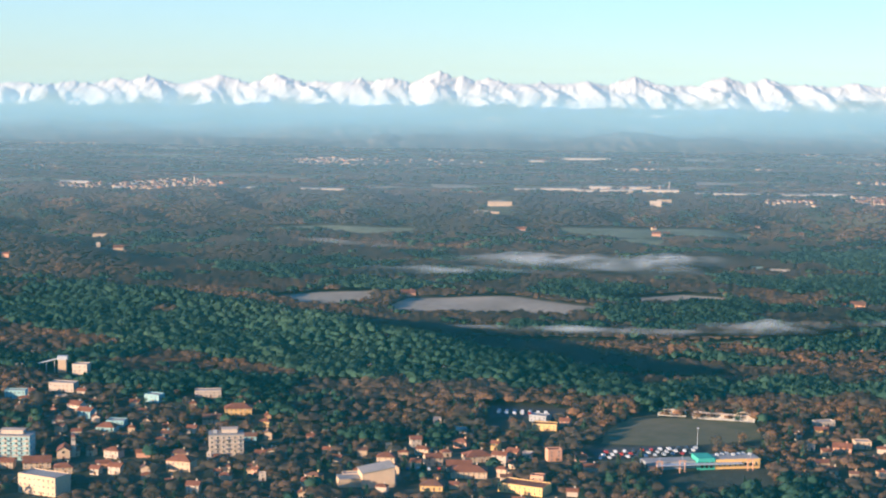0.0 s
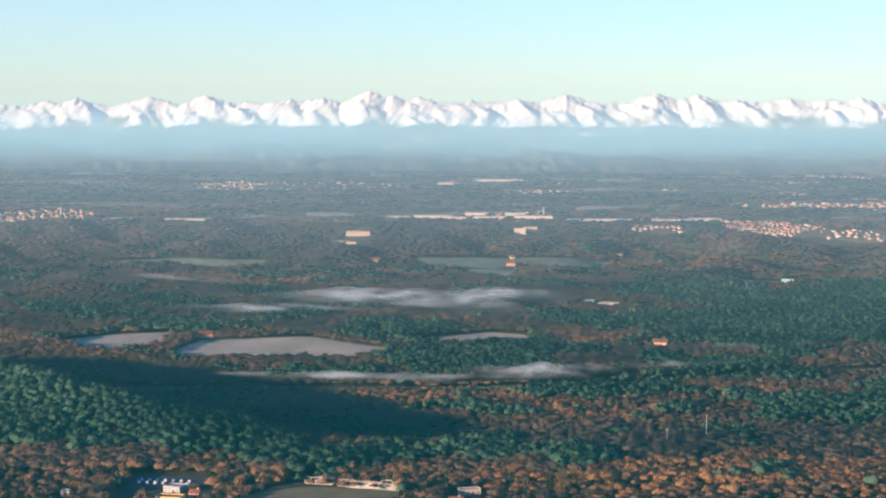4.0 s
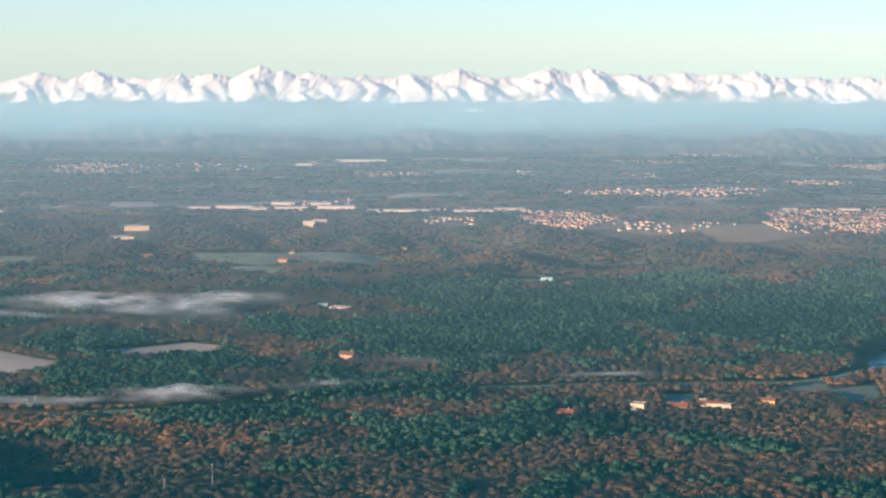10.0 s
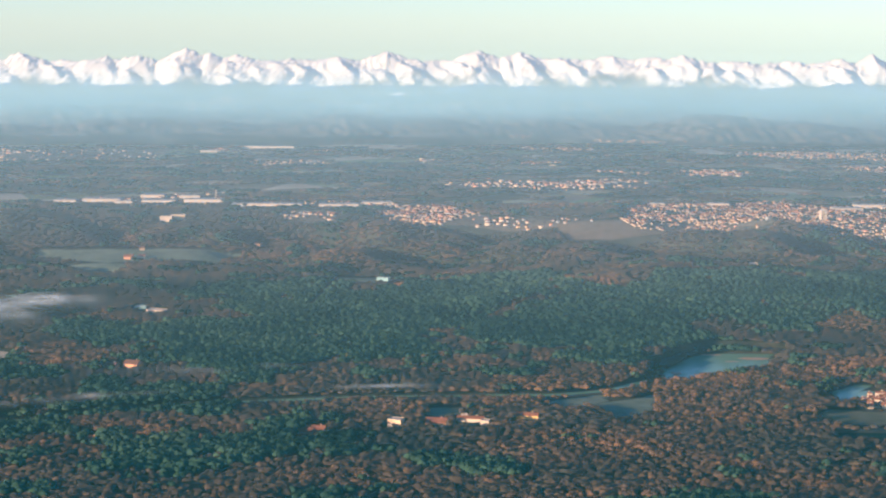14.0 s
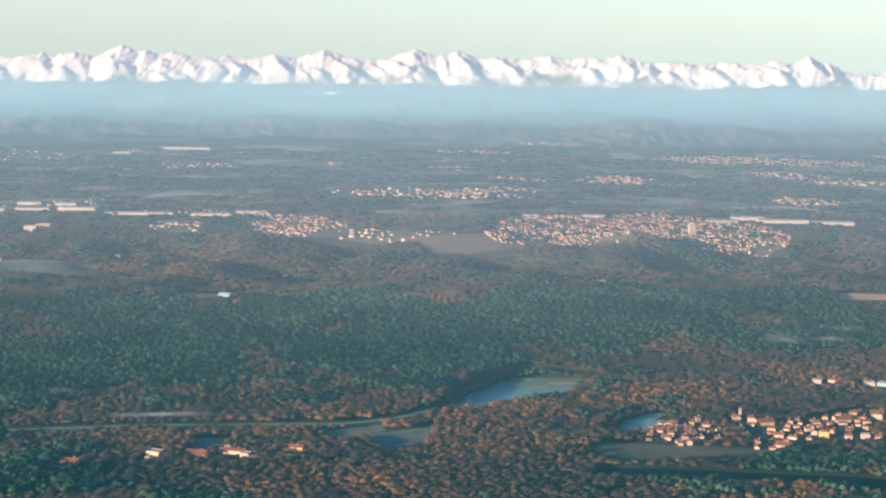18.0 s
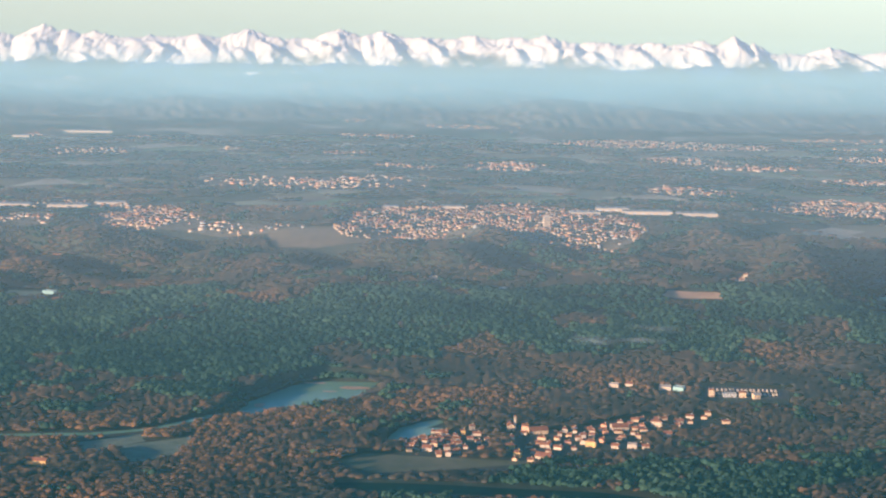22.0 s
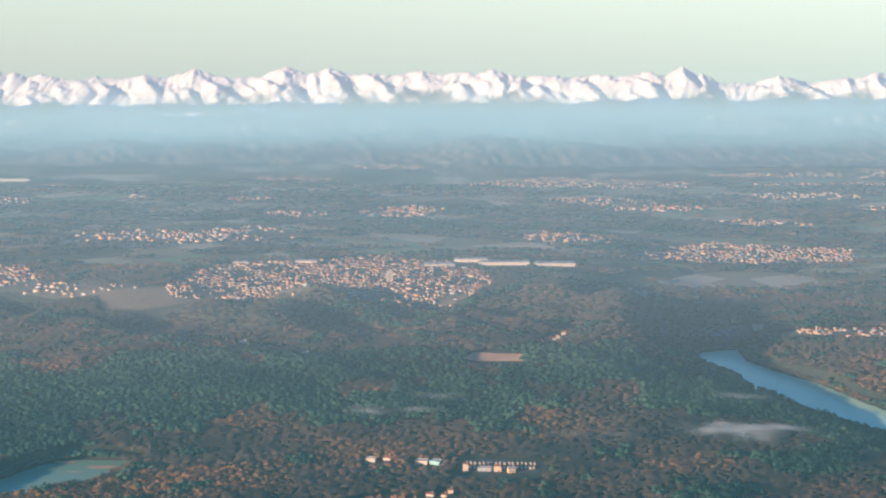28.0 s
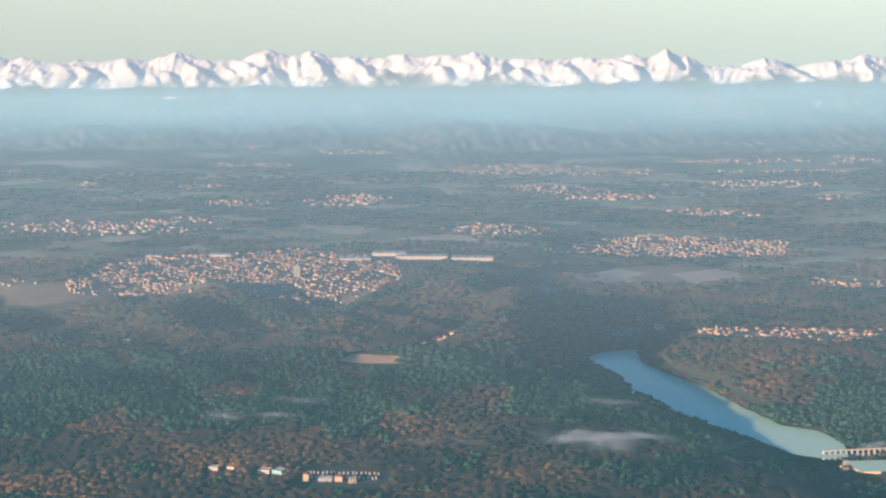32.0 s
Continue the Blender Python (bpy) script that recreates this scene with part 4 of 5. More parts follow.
FARM_2 = [(349.6, 1670.2, 11.9, 6, 2.7, -15, 'ftn'), (367.5, 1632.1, 8.4, 6.3, 2, 9, 'gcr'), (386.3, 1672.6, 6.5, 4.9, 1.8, 11, 'gcr'), (301.6, 1866.1, 11, 8.2, 3.2, -21, 'gyr'), (189.3, 1897.4, 7.5, 5.6, 2.3, -17, 'gor'), (232, 1841.1, 6, 4.5, 2.3, -2, 'gwr'), (74.8, 1955.4, 14.2, 7.1, 4.5, -5, 'fwn'), (69.7, 1859.4, 4.9, 4.4, 2.3, 17, 'gcr'), (70.3, 1799.7, 9.5, 7.1, 2.7, 1, 'gor'), (82.2, 1808, 7.1, 5.4, 2.2, -4, 'gwr'), (-79.4, 1812.4, 13.2, 9, 2.2, -3, 'gor'), (-107.2, 1884.3, 27.4, 13.7, 3.1, 7, 'fcn'), (153, 1516.1, 9.9, 7.4, 1.8, 4, 'ftn'), (171.1, 1500.2, 17.5, 8.8, 1.8, -15, 'fwn'), (-515.4, 1666.6, 14.2, 7.1, 4.7, 11, 'fcn')]
FARM_3 = [(-484.4, 1560.6, 3.9, 3.5, 6.7, 12, 'fwn'), (-461.1, 1414.8, 7.1, 5.3, 3, 21, 'gcr'), (-469.9, 1581, 10.1, 7.6, 3, 13, 'gcr'), (-551.4, 1658.5, 7.1, 5.3, 2.2, -10, 'gcr'), (-502.4, 1357.3, 6.8, 5.1, 2.2, -8, 'gor'), (85.6, 1966.2, 16.2, 8.1, 4.1, 7, 'fcn'), (-122, 1872.1, 28.6, 14, 2.6, 7, 'fcn'), (1182.9, 1902, 5.8, 5.2, 2.2, 9, 'gcr'), (1201.9, 1866.7, 9, 6.8, 3.9, 17, 'fcr'), (772.2, 1680.1, 7.1, 5.4, 1.9, -9, 'gwn'), (705.7, 1725.5, 7.4, 5.5, 2.1, 20, 'fwn'), (1328.4, 1481, 12.6, 9, 2.5, -22, 'gcn'), (1339.5, 1473.3, 18.4, 9.2, 3.3, -19, 'fcd'), (1321.5, 1474.4, 5, 4.5, 3.1, 21, 'gwr'), (953.5, 1252.8, 6.8, 5.1, 1.8, 20, 'gor')]
FARM_4 = [(860.2, 1411.1, 7.5, 5.6, 2.1, -9, 'fwn'), (872.4, 1414.1, 5.9, 5.3, 1.8, -16, 'gwr'), (898.7, 1405, 9.1, 6.8, 2.1, -8, 'fwn'), (909.2, 1403.8, 8.3, 6.2, 2.1, -21, 'ftn')]
VILL_1 = [(781.7, 1219.3, 6.6, 4.9, 3.8, 14, 'hyr'), (786.7, 1201.2, 5.7, 5.2, 3.2, -19, 'hyr'), (835.1, 1233.5, 8.1, 6.1, 3.6, -14, 'hyr'), (804.9, 1230.3, 7.4, 5.5, 2.2, -12, 'gwr'), (792, 1273.1, 5.4, 4.8, 3.7, -14, 'gor'), (800.5, 1269.7, 15.3, 9, 2.3, 14, 'gcr'), (755.4, 1273.8, 4.2, 3.8, 2.6, 17, 'gwr'), (749.8, 1259.7, 3.8, 3.4, 2.6, 4, 'hyr'), (803.6, 1200.1, 12.2, 9, 1.8, -21, 'gwr'), (850.9, 1231.1, 5.9, 5.3, 1.9, -18, 'gwr'), (861.9, 1232, 7.4, 5.5, 2.6, -8, 'fwn'), (870.8, 1232.5, 5.9, 5.3, 1.8, -3, 'gwr'), (827.1, 1251.8, 4.5, 4.1, 2.3, 5, 'gwr'), (815.1, 1260.1, 3.4, 3.1, 2.6, -1, 'gwr'), (883.8, 1302.3, 9.4, 7.1, 3.5, -11, 'hwr')]
VILL_2 = [(888.9, 1271, 6.9, 5.1, 2.3, -15, 'gwr'), (900.1, 1312.4, 7.1, 5.3, 2.4, 9, 'gwr'), (857.1, 1289.4, 14, 9, 2.3, 11, 'gwr'), (718.5, 1212.6, 4.4, 3.9, 2.5, -21, 'gwr'), (728.8, 1208.8, 8, 6, 2.2, -17, 'gwr'), (931.9, 1388.6, 4.9, 4.4, 4.9, -2, 'hcr'), (955.2, 1389.6, 6.5, 4.9, 3.7, -5, 'hcr'), (965.1, 1387.4, 6.5, 4.9, 3.1, 17, 'gcn'), (945.4, 1389.9, 12.2, 6.1, 2.4, 1, 'fnn')]

for rows in (NEAR_1, NEAR_2, NEAR_3, NEAR_4, NEAR_5, NEAR_6):
    put_houses(rows, "among trees", "buildings of the near town", shrink=0.8)
for rows in (FARM_1, FARM_2, FARM_3, FARM_4):
    put_houses(rows, "in the woods", "lone buildings in the valley", detail=False)
for rows in (VILL_1, VILL_2):
    put_houses(rows, "in the village", "buildings of the village", shrink=0.82)

# alike houses in the villages and towns
TYPES = {}
pick = random.Random(11)


def town_house(x, y, turn, code, size):
    w, d, h = ((3.3, 2.8, 1.8), (4.0, 3.1, 1.9), (5.4, 3.4, 2.0), (3.9, 3.5, 2.6))[size]
    m = pose(x, y, float(terrain(x, y)), 0, 0, turn)
    key = code + str(size)
    if key not in TYPES:
        root = make_house(w, d, h, code, False, "%s %s house with a %s in a village" % (KINDS[code[0]], WALL_WORDS[code[1]], ROOF_WORDS[code[2]]), "houses of the villages")
        root.matrix_basis = m
        TYPES[key] = root
    else:
        copy_thing(TYPES[key], m)


def house_spots(poly, gap, share=1.0):
    xs, ys = [p[0] for p in poly], [p[1] for p in poly]
    y, out = min(ys), []
    while y < max(ys):
        x = min(xs) + pick.uniform(0, gap)
        while x < max(xs):
            px, py = x + pick.uniform(-0.3, 0.3) * gap, y + pick.uniform(-0.3, 0.3) * gap * 1.3
            if pick.random() < share * (0.32 + 0.8 * (float(lumps(px, py * 0.7, 14.0)) > -0.1)) and bool(in_poly(poly, px, py)) and all(math.hypot(px - a, py - b) > r + 1 for a, b, r in HOUSES[:190]):
                out.append((px, py))
            x += gap
        y += gap * 1.3
    return out


TOWN_FLOOR = field_material("gardens_and_yards", (0.06, 0.06, 0.045), (0.17, 0.14, 0.11), 6.0)


def fill_village(poly, gap, turn, codes):
    for x, y in house_spots(poly, gap):
        town_house(x, y, turn + pick.choice((0, 90, 8, -10)) + pick.uniform(-8, 8), pick.choice(codes), pick.choice((0, 1, 1, 2, 3)))
        HOUSES.append((x, y, 3.2))


for quarter in ([(-255, 560), (-120, 556), (-120, 600), (-130, 690), (-170, 730), (-255, 730)], [(-120, 556), (10, 556), (8, 625), (-30, 655), (-105, 632)], [(85, 600), (140, 610), (150, 690), (88, 690)]):
    fill_village(quarter, 14.5, 4, ("gcr", "gor", "hwr", "hcr", "gwr", "gcd"))
fill_village(VILLAGE_1, 6.2, 5, ("hcr", "gwr", "gcr", "hwr"))
fill_village(VILLAGE_2, 9.5, -5, ("hcr", "gwr", "gcr", "hor", "hwr"))
fill_village(VILLAGE_3, 10.0, 0, ("gwr", "hcr"))
fill_village(TOWN_15, 13.0, 0, ("gwr", "hcr"))
fill_village(TOWN_14, 12.0, 0, ("gwr", "hcr", "fwn"))


def fill_town(name, poly, gap, scale, label, share=0.85, turn=0.0):
    """The roofs of a town far off, joined: walls in two tones, roofs in two."""
    V, Fc, Mi = [], [], []
    gap, scale = gap * 0.64, scale * 0.66
    for x, y in house_spots(poly, gap, share):
        w, d, h = (q * scale for q in pick.choice(((6.0, 5.0, 3.0), (8.0, 5.4, 3.2), (7.0, 6.0, 4.4), (11.0, 6.0, 3.4), (14.0, 7.0, 5.0))))
        w, d, h = 1.2 * w * pick.uniform(0.7, 1.3), d * pick.uniform(0.8, 1.2), 0.95 * h * pick.uniform(0.85, 1.25)
        flat = pick.random() < 0.14
        rise, e = (0.15 if flat else 0.3 * d), 0.35 * scale
        m = pose(x, y, float(terrain(x, y)), 0, 0, turn + pick.choice((0, 0, 90, 12, -14)) + pick.uniform(-9, 9))
        k = 0 if flat else pick.choice((0.0, 0.28)) * w
        pts = [(-w / 2, -d / 2, -1.5), (w / 2, -d / 2, -1.5), (w / 2, d / 2, -1.5), (-w / 2, d / 2, -1.5),
               (-w / 2, -d / 2, h), (w / 2, -d / 2, h), (w / 2, d / 2, h), (-w / 2, d / 2, h),
               (-w / 2 - e, -d / 2 - e, h - 0.05), (w / 2 + e, -d / 2 - e, h - 0.05), (w / 2 + e, d / 2 + e, h - 0.05), (-w / 2 - e, d / 2 + e, h - 0.05),
               (-w / 2 - e + k, 0, h + rise), (w / 2 + e - k, 0, h + rise)]
        i = len(V)
        V += [tuple(m @ Vector(q)) for q in pts]
        wall = pick.choice((0, 0, 1, 1, 4, 6))
        for q in ((0, 1, 5, 4), (1, 2, 6, 5), (2, 3, 7, 6), (3, 0, 4, 7)):
            Fc += [(i + q[0], i + q[1], i + q[2]), (i + q[0], i + q[2], i + q[3])]
            Mi += [wall, wall]
        tile = 3 if flat else pick.choice((2, 2, 2, 5))
        for q in ((8, 9, 13), (8, 13, 12), (10, 11, 12), (10, 12, 13), (9, 10, 13), (11, 8, 12), (8, 10, 9), (8, 11, 10)):
            Fc.append((i + q[0], i + q[1], i + q[2]))
            Mi.append(tile)
        HOUSES.append((x, y, 2.5))
    me = quick_mesh(name, V, Fc, WALL["w"])
    for mat in (WALL["c"], ROOF["r"], ROOF["n"], WALL["o"], ROOF["d"], WALL["n"]):
        me.materials.append(mat)
    me.polygons.foreach_set("material_index", np.array(Mi, np.int32))
    tagged(new(name, me), label, "town houses", kind="stuff")
    sheet("town_ground", poly, TOWN_FLOOR, "gardens, lanes and yards of a town", "ground", lift=0.15)


LABEL = "crowded pale houses with red tiled roofs"
for poly, gap, scale, share in ((TOWN_1, 7.6, 0.56, 0.8), (TOWN_3, 15.0, 0.6, 0.4), (TOWN_3B, 14.0, 0.6, 0.4), (TOWN_2, 8.0, 0.56, 0.85), (TOWN_2B, 12.0, 0.64, 0.5), (TOWN_3C, 10.0, 0.64, 0.7), (TOWN_3D, 10.5, 0.64, 0.75), (TOWN_4, 12.0, 0.62, 0.6),
                                (TOWN_5, 9.0, 0.56, 0.8), (TOWN_6, 11.0, 0.64, 0.6), (TOWN_7, 8.5, 0.62, 0.65), (TOWN_8, 10.0, 0.52, 0.5), (TOWN_9, 10.0, 0.52, 0.5), (TOWN_10, 13.0, 0.5, 0.5),
                                (TOWN_11, 12.0, 0.55, 0.75), (TOWN_12, 14.0, 0.5, 0.5), (TOWN_13, 17.0, 0.55, 0.5), (TOWN_13B, 20.0, 0.55, 0.5), (TOWN_16, 15.0, 0.7, 0.5), (TOWN_17, 22.0, 0.6, 0.5),
                                (TOWN_18, 15.0, 0.6, 0.6), (TOWN_19, 36.0, 0.6, 0.4)):
    fill_town("town_houses", poly, gap, scale, LABEL, share, 8.0)


FAR_STRIPS = ((1047, 2946, 111, 88), (1157, 2834, 141, 64), (1414, 2997, 175, 105), (1395, 3353, 222, 76), (1614, 3396, 67, 88), (1506, 2827, 38, 61), (1476, 3178, 202, 34),
              (1006, 2371, 124, 101), (134, 3588, 159, 71), (455, 3502, 40, 66), (677, 3444, 162, 93), (513, 3203, 189, 54), (501, 2878, 66, 69), (303, 2922, 34, 61),
              (610, 2624, 116, 117), (754, 2709, 115, 189), (102, 3108, 43, 53), (503, 2329, 291, 127), (-371, 3002, 350, 315), (-101, 3127, 43, 84), (961, 3205, 192, 130),
              (511, 2887, 58, 76), (541, 2279, 163, 95), (780, 2747, 81, 158), (-886, 2546, 51, 250), (-487, 3070, 135, 117), (74, 2850, 148, 126), (-1180, 3587, 141, 162), (1306, 2654, 122, 74))
FAR_TOWNS = [[(x + 0.55 * w * math.cos(k * 0.785 + 0.3) * (1 + 0.25 * math.sin(3 * k + x)), y + 0.5 * d * math.sin(k * 0.785 + 0.3)) for k in range(8)] for x, y, w, d in FAR_STRIPS]
for poly, (x, y, w, d) in zip(FAR_TOWNS, FAR_STRIPS):
    fill_town("town_houses", poly, max(8.0, math.sqrt(w * d / 80.0)), 0.74, "scattered pale houses on the far plain", 0.6, 4.0)


# ---- sheds and factories on the plain ----
def factory_shed(x, y, w, d, h, turn, wall="w"):
    h = 0.65 * h
    root = new("factory_shed")
    part("wall", boxes((0, 0, -1.0, w, d, h + 1.0)), WALL[wall], root)
    bays = max(2, int(w / 9))
    for i in range(bays):
        cx = (i + 0.5) * w / bays - w / 2
        bw = w / bays
        part("roof_bay", prism([(cx - bw / 2, h + 0.003), (cx + bw / 2, h + 0.003), (cx + bw / 2, h + 0.25), (cx, h + 0.9), (cx - bw / 2, h + 0.25)], -d / 2, d / 2), ROOF["n"], root)
        part("gate", boxes((cx, -d / 2 - 0.04, 0, bw * 0.35, 0.1, h * 0.6)), STEEL, root)
    root.matrix_basis = pose(x, y, float(terrain(x, y)), 0, 0, turn)
    HOUSES.append((x, y, w / 2))
    return tagged(root, "long pale factory shed on the plain", "shed", "factory sheds")


for x, y, w, h in ((865, 2112, 36, 5), (940, 2130, 60, 5), (999, 2128, 49, 4), (-87, 2112, 28, 4), (-43, 2120, 49, 5), (30, 2110, 42, 4), (86, 2113, 49, 5), (182, 2078, 61, 4),
                   (257, 2075, 48, 4.5), (140, 2079, 27, 4), (-342, 2050, 65, 3), (-430, 2042, 40, 4), (-17, 3195, 101, 5), (-109, 3092, 31, 5), (637, 2085, 19, 4), (711, 2104, 26, 5),
                   (10, 2165, 30, 5), (-10, 2095, 22, 4), (300, 2110, 40, 4), (900, 2150, 40, 5), (-690, 2120, 45, 4), (60, 2150, 26, 5)):
    factory_shed(x, y, w, min(16, w * 0.5), h, pick.uniform(-4, 4))

# ---- single buildings ----
def round_body(bm, x, y, z, r0, r1, h, n=10):
    m = bmesh.ops.create_cone(bm, cap_ends=True, segments=n, radius1=r0, radius2=r1, depth=h)
    bmesh.ops.translate(bm, vec=(x, y, z + h / 2), verts=m["verts"])
    return bm


def church(x, y, turn, scale, tower_h, label):
    root = new("church")
    part("nave", prism([(-2.6, -1), (2.6, -1), (2.6, 4.2), (0, 5.8), (-2.6, 4.2)], -4.2, 4.2), WALL["c"], root)
    for s in (-1, 1):
        part("roof_slope", slab([(s * 2.95, -4.5, 4.1), (0, -4.5, 5.95), (0, 4.5, 5.95), (s * 2.95, 4.5, 4.1)], 0.14), ROOF["r"], root)
    tower = part("bell_tower", boxes((3.6, 2.2, -1, 1.7, 1.7, tower_h + 1)), WALL["w"], root)
    bm = bmesh.new()
    bmesh.ops.create_cone(bm, cap_ends=True, segments=4, radius1=1.45, radius2=0.05, depth=1.5)
    bmesh.ops.transform(bm, matrix=Matrix.Translation((3.6, 2.2, tower_h + 0.76)) @ Matrix.Rotation(radians(45), 4, "Z"), verts=bm.verts)
    part("spire", bm, ROOF["r"], tower)
    for s in (-1, 1):
        part("bell_opening", boxes((3.6 + s * 0.35, 2.2 - 0.87, tower_h - 1.5, 0.4, 0.08, 1.0)), GLASS, tower)
    part("door", boxes((0, -4.25, 0, 1.0, 0.1, 1.8)), DOOR, root)
    part("rose_window", round_body(bmesh.new(), 0, 0, 0, 0.5, 0.5, 0.1), GLASS, root).matrix_basis = pose(0, -4.2, 3.6, 90, 0, 0)
    root.matrix_basis = pose(x, y, float(terrain(x, y)), 0, 0, turn) @ Matrix.Scale(scale, 4)
    HOUSES.append((x, y, 7 * scale))
    return tagged(root, label, "church")


church(-203, 607, 14, 0.95, 8.5, "small cream church with a white bell tower")
church(782, 1275, 8, 0.9, 10.0, "village church with a slim bell tower")
church(-517, 2064, 5, 1.1, 14.0, "town church with a tall bell tower")


def apartment_block(x, y, w, d, h, floors, turn, wall, label, white_top=False):
    root = new("apartment_block")
    part("wall", boxes((0, 0, -1.5, w, d, h + 1.5)), WALL[wall], root)
    step = h / floors
    cols = max(3, int(w / 2.0))
    for k in range(floors):
        z = k * step
        part("floor_band", boxes((0, -0.12, z + step - 0.22, w + 0.24, d + 0.3, 0.2)), WALL["w"], root)
        for i in range(cols):
            cx = (i + 0.5) * w / cols - w / 2
            wd = part("window", WINDOW, FRAME, root)
            wd.matrix_basis = pose(cx, -d / 2 - 0.01, z + step * 0.25) @ Matrix.Diagonal((1.5, 1, step * 0.55, 1))
            part("pane", PANE, GLASS, wd)
            if i % 2 == 0 and k:
                bal = part("balcony", boxes((cx, -d / 2 - 0.6, z - 0.02, w / cols * 0.9, 0.9, 0.12), (cx, -d / 2 - 1.02, z + 0.1, w / cols * 0.9, 0.06, 0.55)), WALL["w"], root)
        for s in (-1, 1):
            for j in range(2):
                wd = part("window", WINDOW, FRAME, root)
                wd.matrix_basis = pose(s * (w / 2 + 0.01), (j - 0.5) * d * 0.5, z + step * 0.25, 0, 0, 90 * s) @ Matrix.Diagonal((1, 1, step * 0.55, 1))
                part("pane", PANE, GLASS, wd)
    part("roof", boxes((0, 0, h + 0.003, w + 0.3, d + 0.3, 0.25)), ROOF["n"], root)
    part("penthouse", boxes((w * 0.1, d * 0.1, h + 0.26, w * 0.45, d * 0.5, 1.5), (w * 0.1, d * 0.1, h + 1.76, w * 0.5, d * 0.56, 0.12)), WALL["w"], root)
    part("stair_head", boxes((-w * 0.32, 0, h + 0.26, 1.4, 1.6, 1.1)), WALL["n"], root)
    root.matrix_basis = pose(x, y, float(terrain(x, y)), 0, 0, turn)
    HOUSES.append((x, y, w * 0.6))
    return tagged(root, label, "apartments")


apartment_block(-142, 621, 13.5, 8.0, 9.0, 5, 14, "w", "white five-storey apartment block with balconies and a penthouse")
apartment_block(-225, 606, 19.0, 8.0, 9.5, 5, 4, "t", "blue-grey apartment block with white bands along its top")
apartment_block(818, 1997, 7.0, 7.0, 11.0, 6, 8, "w", "pale tower block above the town's roofs")


def gym_hall(x, y, turn):
    root = new("sports_hall")
    part("wall", prism([(-6, -1), (6, -1), (6, 7.5), (-6, 5.5)], -5, 5), WALL["c"], root)
    for i in range(4):
        a, b = -6.2 + i * 3.1, -6.2 + (i + 1) * 3.1
        za, zb = 5.75 + (a + 6) / 6, 5.75 + (b + 6) / 6
        part("roof_panel", slab([(a, -5.3, za), (b - 0.06, -5.3, zb), (b - 0.06, 5.3, zb), (a, 5.3, za)], 0.2), ROOF["n"], root)
    for i in range(5):
        part("balcony_bay", boxes((6.35, -4 + i * 2, 0.6, 0.6, 1.2, 5.4)), CONCRETE, root)
    part("annexe", boxes((-10, 1, -1, 8, 7, 4.2)), WALL["c"], root)
    part("annexe_roof", boxes((-10, 1, 3.203, 8.3, 7.3, 0.2)), ROOF["n"], root)
    root.matrix_basis = pose(x, y, float(terrain(x, y)), 0, 0, turn)
    HOUSES.append((x, y, 12))
    return tagged(root, "cream hall with a sloping grey sheet roof", "hall")


gym_hall(-77, 581, 18)


def shopping_centre(x, y, turn):
    root = new("shopping_centre")
    part("yellow_hall", boxes((10, 4, -1, 18, 9, 4.8)), WALL["y"], root, "yellow rendered hall")
    part("green_hall", boxes((-2.5, 4, -1, 6.6, 9.3, 5.4)), plain("green_cladding", (0.10, 0.42, 0.33), 0.8, 0.12), root, "green clad entrance hall")
    part("low_wing", boxes((-16, 6, -1, 20, 8, 3.6)), WALL["n"], root)
    part("roof", boxes((10, 4, 3.803, 17.4, 8.4, 0.15), (-16, 6, 2.603, 19.4, 7.4, 0.15)), ROOF["n"], root)
    for i in range(7):
        part("roof_unit", boxes((3.5 + i * 2.2, 5.5 + (i % 3) * 0.8, 3.96, 1.2, 1.0, 0.8)), STEEL, root)
    for i in range(8):
        wd = part("window", WINDOW, FRAME, root)
        wd.matrix_basis = pose(2.6 + i * 2.1, -0.51, 1.2) @ Matrix.Diagonal((1.4, 1, 1.6, 1))
        part("pane", PANE, GLASS, wd)
    for i in range(3):
        part("arch", boxes((-4.4 + i * 1.9, -0.72, 0.6, 1.1, 0.1, 2.4)), GLASS, root)
    for cx in (-22, -13, 14):
        p = part("portal", boxes((cx - 1.0, -3.2, -1, 0.35, 0.35, 5.2), (cx + 1.0, -3.2, -1, 0.35, 0.35, 5.2), (cx, -3.2, 4.2, 2.6, 0.5, 0.3)), WALL["o"], root)
        part("flag_mast", round_body(bmesh.new(), cx, -3.2, 4.5, 0.08, 0.05, 2.0, 6), STEEL, p)
    part("canopy", boxes((-6, -2.4, 2.6, 34, 3.0, 0.2)), STEEL, root)
    root.matrix_basis = pose(x, y, float(terrain(x, y)), 0, 0, turn)
    HOUSES.append((x, y, 22))
    return tagged(root, "yellow and green shopping centre with roof units", "shop")


shopping_centre(48, 622, 14)


